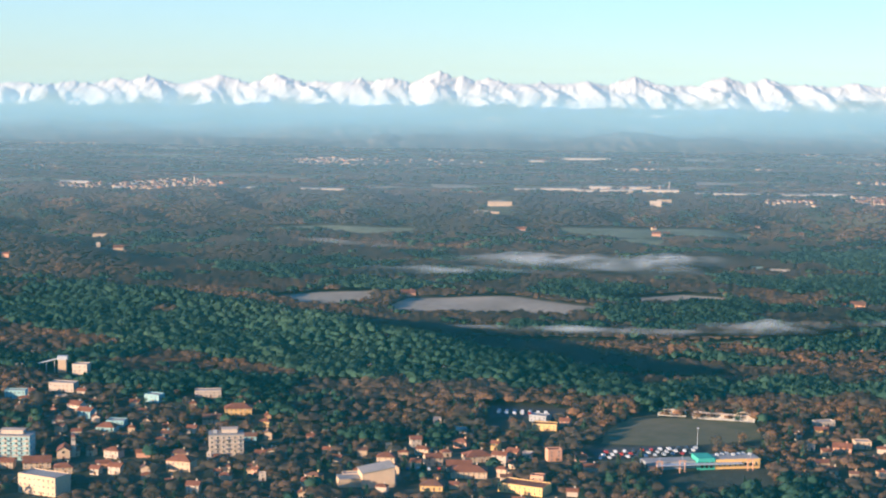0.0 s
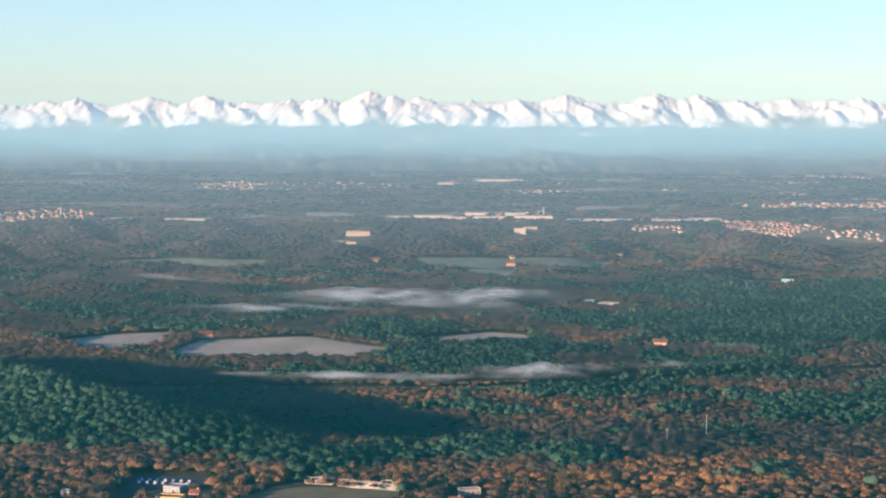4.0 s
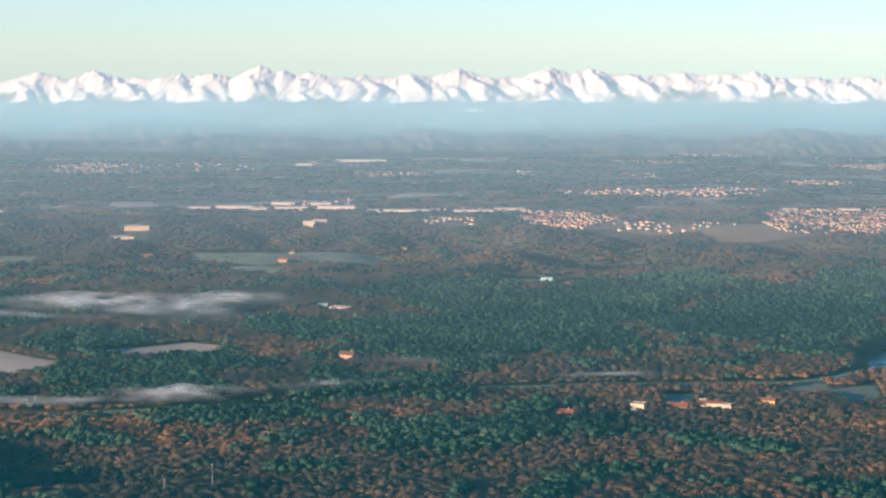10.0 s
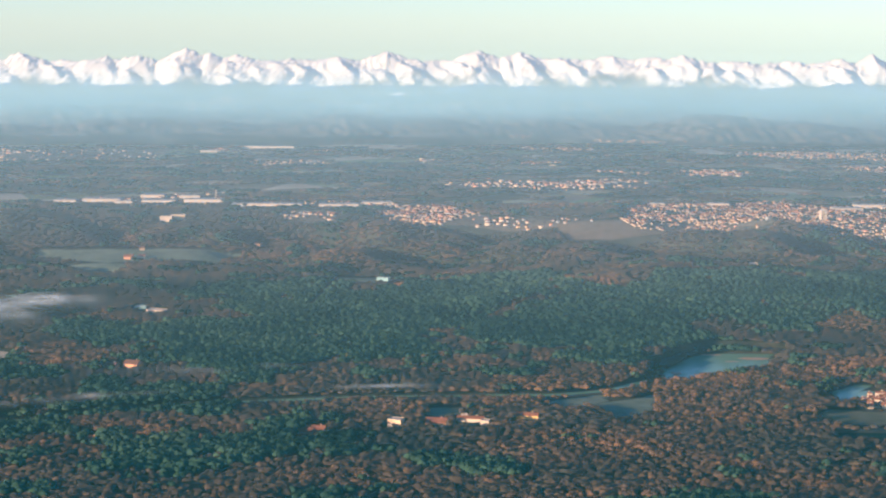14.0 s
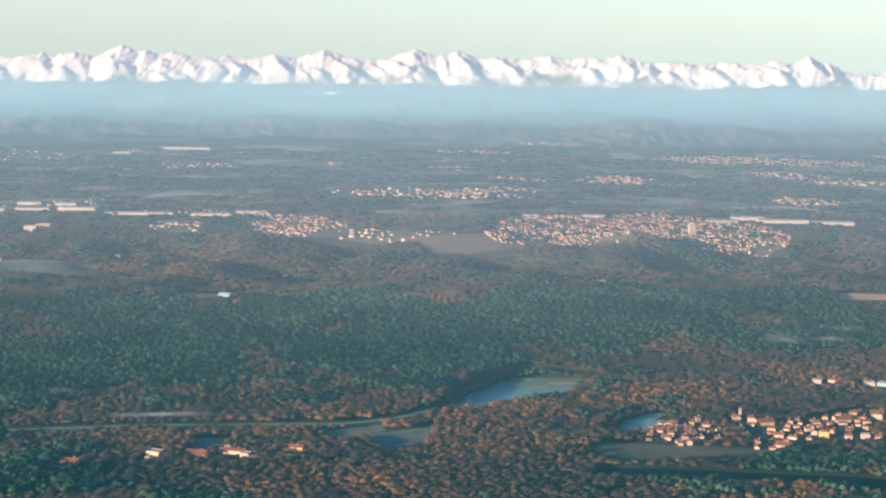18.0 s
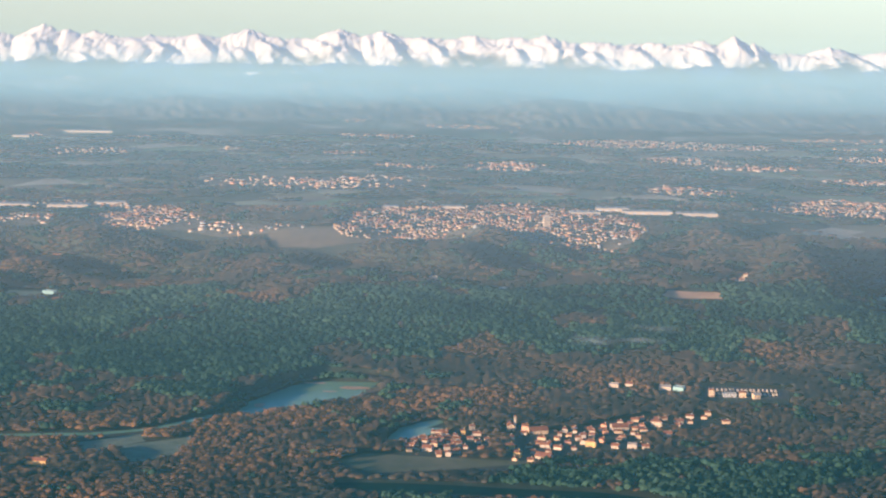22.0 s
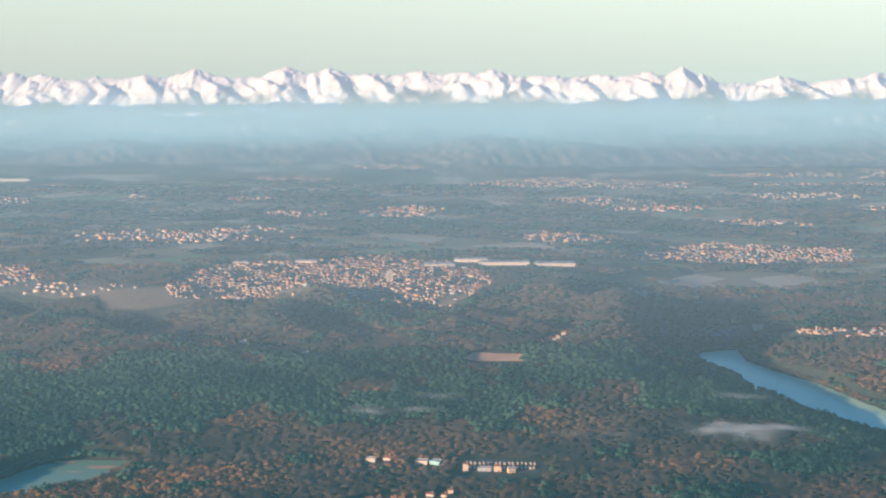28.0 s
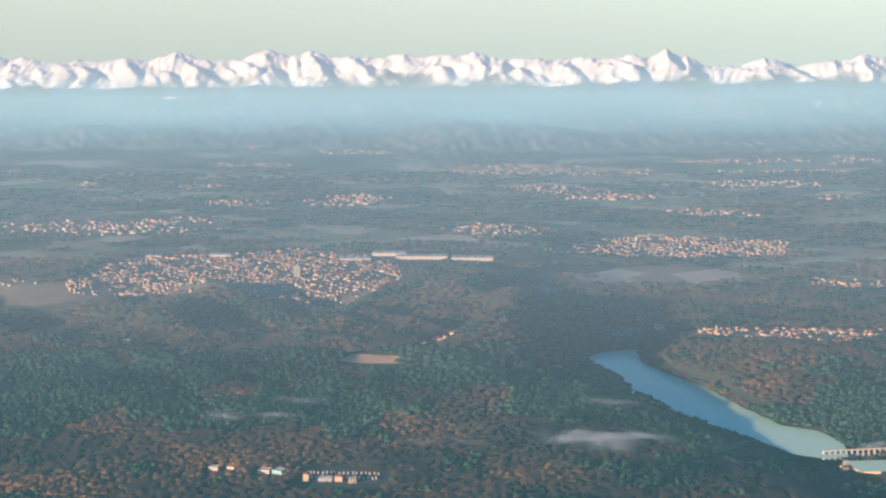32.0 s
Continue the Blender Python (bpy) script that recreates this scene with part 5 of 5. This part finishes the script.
def grandstand(x, y, w, turn, arched):
    root = new("grandstand")
    for k in range(3):
        part("tier", boxes((0, 0.9 * k, -0.8, w, 0.9, 1.2 + 0.45 * k)), CONCRETE, root)
    part("back_wall", boxes((0, 2.9, -0.8, w, 0.2, 3.4)), WALL["w"], root)
    part("canopy", slab([(-w / 2, -0.8, 2.9), (w / 2, -0.8, 2.9), (w / 2, 3.2, 2.4), (-w / 2, 3.2, 2.4)], 0.15), WALL["w"], root)
    for i in range(int(w / 3) + 1):
        part("post", boxes((-w / 2 + i * 3, -0.4, -0.5, 0.14, 0.14, 3.3)), STEEL, root)
    if arched:
        pts = [(-4 + 8 * k / 10, 2.8 + 1.5 * math.sin(math.pi * k / 10)) for k in range(11)]
        bm = prism(pts + [(px, pz - 0.25) for px, pz in pts[::-1]], -0.2, 0.2)
        bmesh.ops.translate(bm, vec=(w / 2 - 5, 1.0, 0), verts=bm.verts)
        part("arch_beam", bm, WALL["w"], root)
    root.matrix_basis = pose(x, y, float(terrain(x, y)), 0, 0, turn)
    return tagged(root, "white covered stand beside the sports ground", "grandstand", "stands at the sports ground")


grandstand(37, 718, 12.5, -12, False)
grandstand(59, 711, 27, -14, True)


def silo_plant(x, y):
    root = new("gravel_plant")
    part("tower", boxes((0, 0, -1, 4, 4, 7.5)), WALL["c"], root)
    part("head_house", boxes((0, 0, 6.503, 5, 3, 1.8)), STEEL, root)
    belt = boxes((0, 0, 0, 15, 0.8, 0.5))
    part("conveyor", belt, STEEL, root).matrix_basis = pose(-7.5, 0, 5.4, 0, -14, 0)
    for i in range(3):
        part("trestle", boxes((-4 - 4 * i, 0, -1, 0.3, 0.3, 6.6 - i)), STEEL, root)
    for i in range(2):
        part("silo", round_body(bmesh.new(), -22 + 2.6 * i, -2, -1, 1.2, 1.2, 6), WALL["w"], root)
    root.matrix_basis = pose(x, y, float(terrain(x, y)), 0, 0, 10)
    HOUSES.append((x, y, 12))
    return tagged(root, "pale gravel plant with a tower, silos and a conveyor", "industrial plant")


silo_plant(-262, 783)


def mast(x, y, h, name, label, lamp=False):
    root = new(name)
    part("pole", round_body(bmesh.new(), 0, 0, -0.5, 0.1, 0.06, h + 0.5, 6), STEEL, root)
    part("head", boxes((0, 0, h, 0.8, 0.4, 0.25)), STEEL if lamp else WALL["w"], root)
    root.matrix_basis = pose(x, y, float(terrain(x, y)))
    return tagged(root, label, "mast")


mast(44, 652, 9, "floodlight_mast", "tall steel floodlight mast beside the car park", True)
mast(206, 812, 13, "floodlight_mast", "tall steel floodlight mast above the trees", True)
mast(187, 800, 9, "floodlight_mast", "steel floodlight mast above the trees", True)


def chimney_stack(x, y, h, label):
    root = new("chimney_stack")
    part("shaft", round_body(bmesh.new(), 0, 0, -1, 0.9, 0.6, h + 1, 12), WALL["w"], root)
    part("rim", round_body(bmesh.new(), 0, 0, h - 0.3, 0.75, 0.75, 0.4, 12), CONCRETE, root)
    part("base", boxes((0, 0, -1, 4, 4, 3.2)), WALL["c"], root)
    root.matrix_basis = pose(x, y, float(terrain(x, y)))
    HOUSES.append((x, y, 6))
    return tagged(root, label, "chimney")


chimney_stack(1254, 1830, 8, "pale works chimney beside the lakeside village")
chimney_stack(98, 2124, 13, "pale works chimney among factory sheds")


def dam(x0, y0, x1, y1):
    root = new("dam")
    L = math.hypot(x1 - x0, y1 - y0)
    part("deck", boxes((L / 2, 0, 0.2, L, 2.2, 0.5)), CONCRETE, root)
    n = int(L / 4.2)
    for i in range(n + 1):
        part("pier", boxes((i * L / n, 0, -6, 0.9, 3.4, 6.2)), CONCRETE, root)
        if i < n:
            part("sluice_gate", boxes(((i + 0.5) * L / n, 0.6, -6, L / n - 0.95, 0.25, 3.2)), STEEL, root)
            part("rail", boxes(((i + 0.5) * L / n, -1.0, 0.703, L / n - 0.1, 0.08, 0.6)), WALL["c"], root)
    root.matrix_basis = pose(x0, y0, -24.5, 0, 0, math.degrees(math.atan2(y1 - y0, x1 - x0)))
    return tagged(root, "pale concrete dam with sluice gates across the lake's end", "dam")


dam(1308, 1487, 1385, 1503)

# ---- boats at the marina ----
def boat(name="motor_boat"):
    root = new(name)
    bm = bmesh.new()
    ring = lambda z, s: [bm.verts.new((x * s, y * s, z)) for x, y in ((-0.8, -2.6), (0.8, -2.6), (0.9, 0.4), (0.55, 2.0), (0, 2.9), (-0.55, 2.0), (-0.9, 0.4))]
    a, b = ring(0.0, 0.75), ring(1.0, 1.0)
    bm.faces.new(a[::-1])
    bm.faces.new(b)
    for i in range(7):
        bm.faces.new((a[i], a[(i + 1) % 7], b[(i + 1) % 7], b[i]))
    part("hull", bm, WALL["w"], root)
    cab = part("cabin", boxes((0, -0.4, 1.003, 1.1, 2.0, 0.7), bevel=0.12), WALL["w"], root)
    part("windscreen", boxes((0, 0.66, 1.15, 0.95, 0.08, 0.4)), GLASS, cab)
    part("keel", boxes((0, 0, -0.25, 0.25, 3.6, 0.25)), RUBBER, root)
    return tagged(root, "white motor boat laid up on the quay", "boat", "boats at the marina")


first = boat()
first.matrix_basis = pose(950, 1404, float(terrain(950, 1404)) + 0.3, 0, 0, 12)
for i in range(1, 34):
    x, y = 932 + (i % 17) * 3.1 + pick.uniform(-0.4, 0.4), 1394 + (i // 17) * 10 + pick.uniform(-0.8, 0.8)
    copy_thing(first, pose(x, y, float(terrain(x, y)) + 0.3, 0, 0, 8 + pick.uniform(-6, 6)))
sheet("marina_quay", [(926, 1386), (990, 1386), (992, 1412), (930, 1416)], ASPHALT, "asphalt quay of the marina", "quay")
sheet("car_park", [(4, 632), (46, 646), (44, 661), (0, 650)], ASPHALT, "dark asphalt car park beside the sports ground", "car park")


# ---- parked cars ----
def car(paint, words):
    root = new("car")
    bm = prism([(-1.45, 0.22), (1.45, 0.22), (1.5, 0.55), (0.95, 0.66), (0.5, 1.0), (-0.75, 1.02), (-1.2, 0.7), (-1.5, 0.62)], -0.58, 0.58)
    part("body", bm, paint, root)
    for s in (-1, 1):
        part("side_window", boxes((-0.1, s * 0.585, 0.7, 1.25, 0.03, 0.24)), GLASS, root)
        for e in (-0.9, 0.9):
            wh = round_body(bmesh.new(), 0, 0, -0.09, 0.24, 0.24, 0.18, 10)
            wheel = part("wheel", wh, RUBBER, root)
            wheel.matrix_basis = pose(e, s * 0.55, 0.24, 90, 0, 0)
            part("rim", round_body(bmesh.new(), 0, 0, -0.1, 0.13, 0.13, 0.2, 8), STEEL, wheel)
    part("windscreen", slab([(0.52, -0.5, 1.0), (0.94, -0.5, 0.7), (0.94, 0.5, 0.7), (0.52, 0.5, 1.0)], 0.02), GLASS, root)
    return tagged(root, words + " car parked on asphalt", "car", "parked cars")


PAINTS = [("white", (0.75, 0.75, 0.74)), ("silver", (0.5, 0.52, 0.54)), ("dark", (0.05, 0.06, 0.08)), ("red", (0.4, 0.05, 0.04)), ("blue", (0.06, 0.12, 0.26))]
CARS = [car(plain(n + "_car_paint", c, 1.0, 0.05, 0.25), n) for n, c in PAINTS]
spots = [(5 + 3.6 * i + 1.2 * j, 634 + 1.05 * i + 5.0 * j) for j in range(3) for i in range(11)] + [(-40 + 3.5 * i, 716 + 4.5 * j - 0.3 * i) for j in range(2) for i in range(7)] + \
        [(-72 + 4 * i, 603 + 0.5 * i) for i in range(6)] + [(-120 + 5 * i, 640 + i) for i in range(6)]
pick.shuffle(spots)
for i, (x, y) in enumerate(spots):
    m = pose(x, y, float(terrain(x, y)) + 0.27, 0, 0, 104 + pick.uniform(-5, 5))
    if i < len(CARS):
        CARS[i].matrix_basis = m
    else:
        copy_thing(CARS[pick.choice((0, 0, 1, 1, 2, 3, 4))], m)
sheet("parking_yard", [(-44, 708), (-12, 706), (-10, 730), (-44, 732)], ASPHALT, "asphalt yard with parked cars", "car park")

# ---- single trees of the near town ----
def clear_of_houses(x, y):
    """Which of the points, sorted along x, lie off the houses and off a strip cleared to show them to the camera."""
    x, y = np.atleast_1d(x), np.atleast_1d(y)
    order = np.argsort(x)
    sx, sy = x[order], y[order]
    ok = np.ones(len(sx), bool)
    for hx, hy, r in HOUSES:
        a, b = np.searchsorted(sx, (hx - r, hx + r))
        if a < b:
            px, py = sx[a:b], sy[a:b]
            ok[a:b] &= (np.hypot(px - hx, py - hy) > r) & ~((py < hy) & (py > hy - 10 - r))
    out = np.empty(len(x), bool)
    out[order] = ok
    return out


def town_tree(kind, seed):
    r = random.Random(seed)
    root = new("bare_tree" if kind == "bare" else "conifer")
    H = 7.0 if kind == "bare" else 8.5
    bm = round_body(bmesh.new(), 0, 0, -0.4, 0.22, 0.07, H * 0.7, 6)
    limbs = bmesh.new()
    for k in range(7):
        a, z = k * 2.4 + r.random(), H * (0.28 + 0.06 * k)
        d = Vector((math.cos(a), math.sin(a), 0.9)).normalized()
        m = bmesh.ops.create_cone(limbs, cap_ends=False, segments=4, radius1=0.07, radius2=0.02, depth=2.2)
        bmesh.ops.transform(limbs, matrix=Matrix.Translation(Vector((0, 0, z)) + d * 1.1) @ d.to_track_quat("Z", "Y").to_matrix().to_4x4(), verts=m["verts"])
    joined = bpy.data.meshes.new("limbs")
    limbs.to_mesh(joined)
    limbs.free()
    bm.from_mesh(joined)
    part("trunk", bm, BARK, root)
    verts, faces, tints = [], [], []
    tone = r.uniform(0.1, 0.62)
    n = 190 if kind == "bare" else 210
    for k in range(n):
        if kind == "bare":
            th, u = r.uniform(0, 6.283), r.uniform(-1, 1)
            rad = (0.55 + 0.45 * r.random()) * (1 + 0.25 * math.sin(3 * th + seed))
            c = Vector((2.7 * rad * math.sqrt(1 - u * u) * math.cos(th), 2.7 * rad * math.sqrt(1 - u * u) * math.sin(th), H * 0.6 + 2.9 * rad * u))
            size = r.uniform(0.35, 0.8)
        else:
            h = r.random() ** 1.3
            th = r.uniform(0, 6.283)
            rad = (1 - h) * 2.3 * r.uniform(0.55, 1.0) + 0.15
            c = Vector((rad * math.cos(th), rad * math.sin(th), 0.9 + h * (H - 0.6)))
            size = r.uniform(0.35, 0.75)
        i = len(verts)
        for _ in range(3):
            verts.append(c + Vector((r.gauss(0, size), r.gauss(0, size), r.gauss(0, size * 0.7))))
        faces.append((i, i + 1, i + 2))
        tints += [min(1, max(0, tone + r.gauss(0, 0.08)))] * 3
    me = quick_mesh("crown", [tuple(q) for q in verts], faces, BARE if kind == "bare" else PINE, tints)
    part("crown", me, None, root)
    return tagged(root, "leafless brown broadleaved tree between houses" if kind == "bare" else "dark green conifer between houses", "tree", "trees of the near town")


TREES = {k: [town_tree(k, 20 + i + (50 if k == "pine" else 0)) for i in range(6)] for k in ("bare", "pine")}
spots = []
tries = np.array([(pick.uniform(-265, 150), pick.uniform(545, 738)) for _ in range(9000)])
free = clear_of_houses(tries[:, 0], tries[:, 1])
free &= (tries[:, 0] > -247 - (tries[:, 1] - 547) * 0.372) & (tries[:, 0] < 125 + (tries[:, 1] - 560) * 0.62)
for yard in (PITCH, [(-2, 626), (50, 640), (48, 668), (-4, 655)], [(-46, 704), (-8, 702), (-8, 732), (-46, 734)]):
    free &= ~in_poly(yard, tries[:, 0], tries[:, 1])
for x, y in tries[free].tolist():
    if all((x - a) ** 2 + (y - b) ** 2 > 22 for a, b in spots):
        spots.append((x, y))
    if len(spots) >= 560:
        break
placed = set()
for x, y in spots:
    conifer = pick.random() < (0.55 if -160 < x < 60 and y < 640 else 0.3)
    src = pick.choice(TREES["pine" if conifer else "bare"])
    m = pose(x, y, float(terrain(x, y)), 0, 0, pick.uniform(0, 360)) @ Matrix.Diagonal((pick.uniform(0.6, 1.05),) * 2 + (pick.uniform(0.55, 0.95), 1))
    if src not in placed:
        src.matrix_basis = m
        placed.add(src)
    else:
        copy_thing(src, m)

# ---- woods ----
rng = np.random.default_rng(7)

def clump(cx, cy, z, r, tall, sides, taper):
    """One lumpy clump of a crown: a skirt, a shoulder and a top, all uneven."""
    turn = rng.uniform(0, 6.283)
    a = turn + np.arange(sides) * 6.283 / sides
    rings = []
    for rad, h in ((taper, 0.0), (1.0, 0.45)):
        k = r * rad * rng.uniform(0.78, 1.25, sides)
        rings.append(np.stack([cx + k * np.cos(a), cy + k * np.sin(a), z + tall * h + rng.normal(0, 0.08, sides)], -1))
        a = a + 3.1416 / sides
    v = np.concatenate(rings + [np.array([(cx + rng.normal(0, 0.1), cy + rng.normal(0, 0.1), z + tall)])])
    f = []
    for i in range(sides):
        n = (i + 1) % sides
        f += [(i, n, sides + i), (n, sides + n, sides + i), (sides + i, sides + n, 2 * sides)]
    return v, np.array(f)


def crown_shape(kind, lobes, sides, sprays, size):
    """A crown about 2 wide standing on z = 0: uneven clumps with loose sprays of twigs or needles round them."""
    vs, fs, n = [], [], 0
    for i in range(lobes):
        a = i * 6.283 / lobes + rng.uniform(-0.5, 0.5)
        off = 0.0 if lobes == 1 else rng.uniform(0.35, 0.55)
        r = 1.0 if lobes == 1 else rng.uniform(0.55, 0.78)
        z, tall, taper = (rng.uniform(1.15, 1.4), rng.uniform(0.75, 1.05), 0.9) if kind == "pine" else (rng.uniform(0.85, 1.0), rng.uniform(0.55, 0.85), 0.96)
        v, f = clump(off * math.cos(a), off * math.sin(a), z, r, tall, sides, taper)
        vs.append(v)
        fs.append(f + n)
        n += len(v)
    low, high = (1.2, 2.3) if kind == "pine" else (0.85, 1.7)
    for i in range(sprays):
        a, h = rng.uniform(0, 6.283), rng.uniform(0, 1)
        r = (1.12 - 0.7 * h * h) * rng.uniform(0.75, 1.1)
        vs.append(np.array((r * math.cos(a), r * math.sin(a), low + (high - low) * h)) + rng.normal(0, size, (3, 3)))
        fs.append(np.array([(n, n + 1, n + 2)]))
        n += 3
    return np.concatenate(vs), np.concatenate(fs)


FULL = {k: [crown_shape(k, 3, 5, 34, 0.16) for _ in range(14)] for k in ("bare", "pine")}
SHAPES = {k: [crown_shape(k, 2, 4, 8, 0.24) for _ in range(24)] for k in ("bare", "pine")}
SMALL = {k: [crown_shape(k, 2, 4, 0, 0.2) for _ in range(14)] for k in ("bare", "pine")}


def plant(name, x, y, size, kind, mat, label, shapes):
    """Many trees as one wood."""
    tints = np.clip(rng.normal(0.38, 0.05, len(x)) + (0.2 + 0.16 * (y < 780)) * in_stands(RUSSET, x, y) + 0.15 * lumps(x, 1.4 * y, 37.0) + 0.15 * lumps(x, 1.5 * y, 110.0) - 0.3 * (kind == "pine") * sst(1640, 1720, y), 0, 1)
    which, turn = rng.integers(0, len(shapes), len(x)), rng.uniform(0, 6.283, len(x))
    tall = np.minimum(size, 3.2) * rng.uniform(0.88, 1.08, len(x))
    z = terrain(x, y) - 0.4
    V, Fc, Tn, Nm, base = [], [], [], [], 0
    for k, (sv, sf) in enumerate(shapes):
        out = sv - (0, 0, sv[:, 2].mean() - (1.15 if kind == "pine" else 1.9))
        face = np.cross(sv[sf[:, 1]] - sv[sf[:, 0]], sv[sf[:, 2]] - sv[sf[:, 0]])
        inward = (face * out[sf[:, 0]]).sum(1) < 0
        sf = np.where(inward[:, None], sf[:, ::-1], sf)
        out = out / np.linalg.norm(out, axis=1)[:, None] + rng.normal(0, 0.2, out.shape)
        m = which == k
        n = int(m.sum())
        if not n:
            continue
        c, s = np.cos(turn[m])[:, None], np.sin(turn[m])[:, None]
        px = (sv[None, :, 0] * c - sv[None, :, 1] * s) * size[m][:, None] + x[m][:, None]
        py = (sv[None, :, 0] * s + sv[None, :, 1] * c) * size[m][:, None] + y[m][:, None]
        pz = sv[None, :, 2] * tall[m][:, None] + z[m][:, None]
        V.append(np.stack([px, py, pz], -1).reshape(-1, 3))
        Fc.append((sf[None] + (np.arange(n) * len(sv))[:, None, None] + base).reshape(-1, 3))
        Tn.append(np.repeat(tints[m], len(sv)))
        nx, ny = out[None, :, 0] * c - out[None, :, 1] * s, out[None, :, 0] * s + out[None, :, 1] * c
        Nm.append(np.stack([nx, ny, np.broadcast_to(out[None, :, 2], nx.shape)], -1).reshape(-1, 3))
        base += n * len(sv)
    if base:
        Nm = np.concatenate(Nm)
        Nm /= np.linalg.norm(Nm, axis=1)[:, None]
        me = quick_mesh(name, np.concatenate(V), np.concatenate(Fc), mat, np.concatenate(Tn), True, Nm)
        tagged(new(name, me), label, "woodland", kind="stuff")


OPEN = [FROST_A, FROST_B, FROST_C, PALE_A, GREEN_B, GREEN_C, GREEN_D, CLEAR_E, CLEAR_F, PITCH, MEADOW_A, MEADOW_B, MEADOW_C, POND, CHANNEL,
        VILLAGE_FIELD, SANDPIT, LAKE, TAILWATER, TOWN_FIELD,
        [(-2, 626), (50, 640), (48, 668), (-4, 655)], [(-46, 704), (-8, 702), (-8, 732), (-46, 734)], [(922, 1380), (990, 1380), (992, 1414), (926, 1418)]]
TOWNS = [TOWN_1, TOWN_2, TOWN_2B, TOWN_3, TOWN_3B, TOWN_3C, TOWN_3D, TOWN_4, TOWN_5, TOWN_6, TOWN_7, TOWN_8, TOWN_9, TOWN_10, TOWN_11, TOWN_12, TOWN_13,
         TOWN_13B, TOWN_14, TOWN_15, TOWN_16, TOWN_17, TOWN_18, TOWN_19, VILLAGE_1, VILLAGE_2, VILLAGE_3] + FAR_TOWNS


def seen_band(y):
    left = -235 - (y - 547) * 0.372 - 40
    right = np.where(y < 1354, 107 + (y - 589) * 1.6, 1329 + (y - 1354) * 0.175) + 60
    return left, right


def pine_share(x, y):
    p = 0.33 + 0.42 * lumps(x, y, 120.0) * 0.6
    p = p + 0.75 * np.exp(-((y - (1010 - 0.55 * (x + 300))) / 70.0) ** 2) * (1 - sst(-120, 120, x))
    p = p + 0.45 * sst(1480, 1540, y) * (1 - sst(1640, 1720, y)) * sst(250, 420, x)
    p = np.where(y > 1850, p - 0.15, p) + 0.3 * lumps(x + 0.3 * y, y, 29.0)
    p = np.clip((p - 0.5) * 3.0 + 0.27, 0.04, 0.94)
    groves = lumps(x + 9 * np.sin(y / 13.0), 1.3 * y + 9 * np.sin(x / 17.0), 15.0) + 0.5 * lumps(x, y, 61.0)
    p = np.where(y > 1670, np.where(groves > 0.75, 0.9, 0.05), p)
    p = np.where(in_stands(PINES, x, y), np.maximum(p, 0.86), p)
    return np.where(in_stands(RUSSET, x, y), np.minimum(p, 0.14), p)


def woods(y0, y1, step, size, shapes):
    ys = np.arange(y0, y1, step)
    lo, hi = float(seen_band(np.array(y1))[0]), float(seen_band(np.array(y1))[1])
    X, Y = np.meshgrid(np.arange(lo, hi, step), ys)
    x, y = (X + rng.uniform(-0.5, 0.5, X.shape) * step).ravel(), (Y + rng.uniform(-0.5, 0.5, X.shape) * step).ravel()
    l, r = seen_band(y)
    keep = (x > l) & (x < r)
    for poly in OPEN:
        for ahead in (0, 9, 18):
            keep &= ~in_poly(poly, x, y + ahead)
    for ahead in (0, 6, 12, 18):
        keep &= ~in_poly(CANAL, x, y + ahead)
    keep &= (near_line(RIVER, x, y) > 5) & (near_line(RIVER, x, y + 9) > 4) & (near_line(TRACK, x, y) > 4)
    for poly in TOWNS:
        keep &= ~(in_poly(poly, x, y) | in_poly(poly, x, y + 14)) | (rng.uniform(0, 1, x.shape) < 0.36)
    for poly in (VILLAGE_1, VILLAGE_2, VILLAGE_3):
        keep &= ~(in_poly(poly, x, y) | in_poly(poly, x, y + 12)) | (rng.uniform(0, 1, x.shape) < 0.35)
    keep &= (y < 2050) | (lumps(x * 0.45, y * 0.8, 48.0) + 0.7 * lumps(x * 0.8, y * 1.6, 23.0) > -0.15 + 0.1 * sst(2300, 2900, y))
    x, y = x[keep], y[keep]
    keep = clear_of_houses(x, y)
    x, y = x[keep], y[keep]
    stand = lumps(x + 7 * np.sin(y / 11.0), 0.8 * y + 7 * np.sin(x / 13.0), 17.0) + 0.7 * lumps(x, y, 43.0)
    s = size * rng.uniform(0.85, 1.12, len(x)) * (0.82 + 0.36 * sst(-0.5, 0.7, stand))
    groves = 0.55 * soft_noise(x / 15.0 + 40, y / 19.0 + 7) + 0.30 * soft_noise(x / 47.0, y / 60.0 + 21) + 0.15 * rng.uniform(0, 1, len(x))
    for poly in TOWNS:      # shrunk so that the houses show in the camera's view
        s = np.where(in_poly(poly, x, y) | in_poly(poly, x, y + 14), 0.42 * s, s)
    pine = (groves - 0.5) * 1.7 + 0.5 < pine_share(x, y)
    plant("pine_wood", x[pine], y[pine], s[pine], "pine", PINE, "dark green pine wood with uneven crowns", shapes["pine"])
    plant("bare_wood", x[~pine], y[~pine], s[~pine], "bare", BARE, "leafless brown and russet broadleaved wood", shapes["bare"])


woods(545, 735, 5.4, 2.5, FULL)
woods(735, 900, 4.4, 3.0, FULL)
woods(900, 1600, 4.7, 3.3, SHAPES)
woods(1600, 2000, 5.4, 3.6, SMALL)
woods(2000, 2600, 7.5, 4.8, SMALL)
woods(2600, 3480, 12.0, 7.4, SMALL)
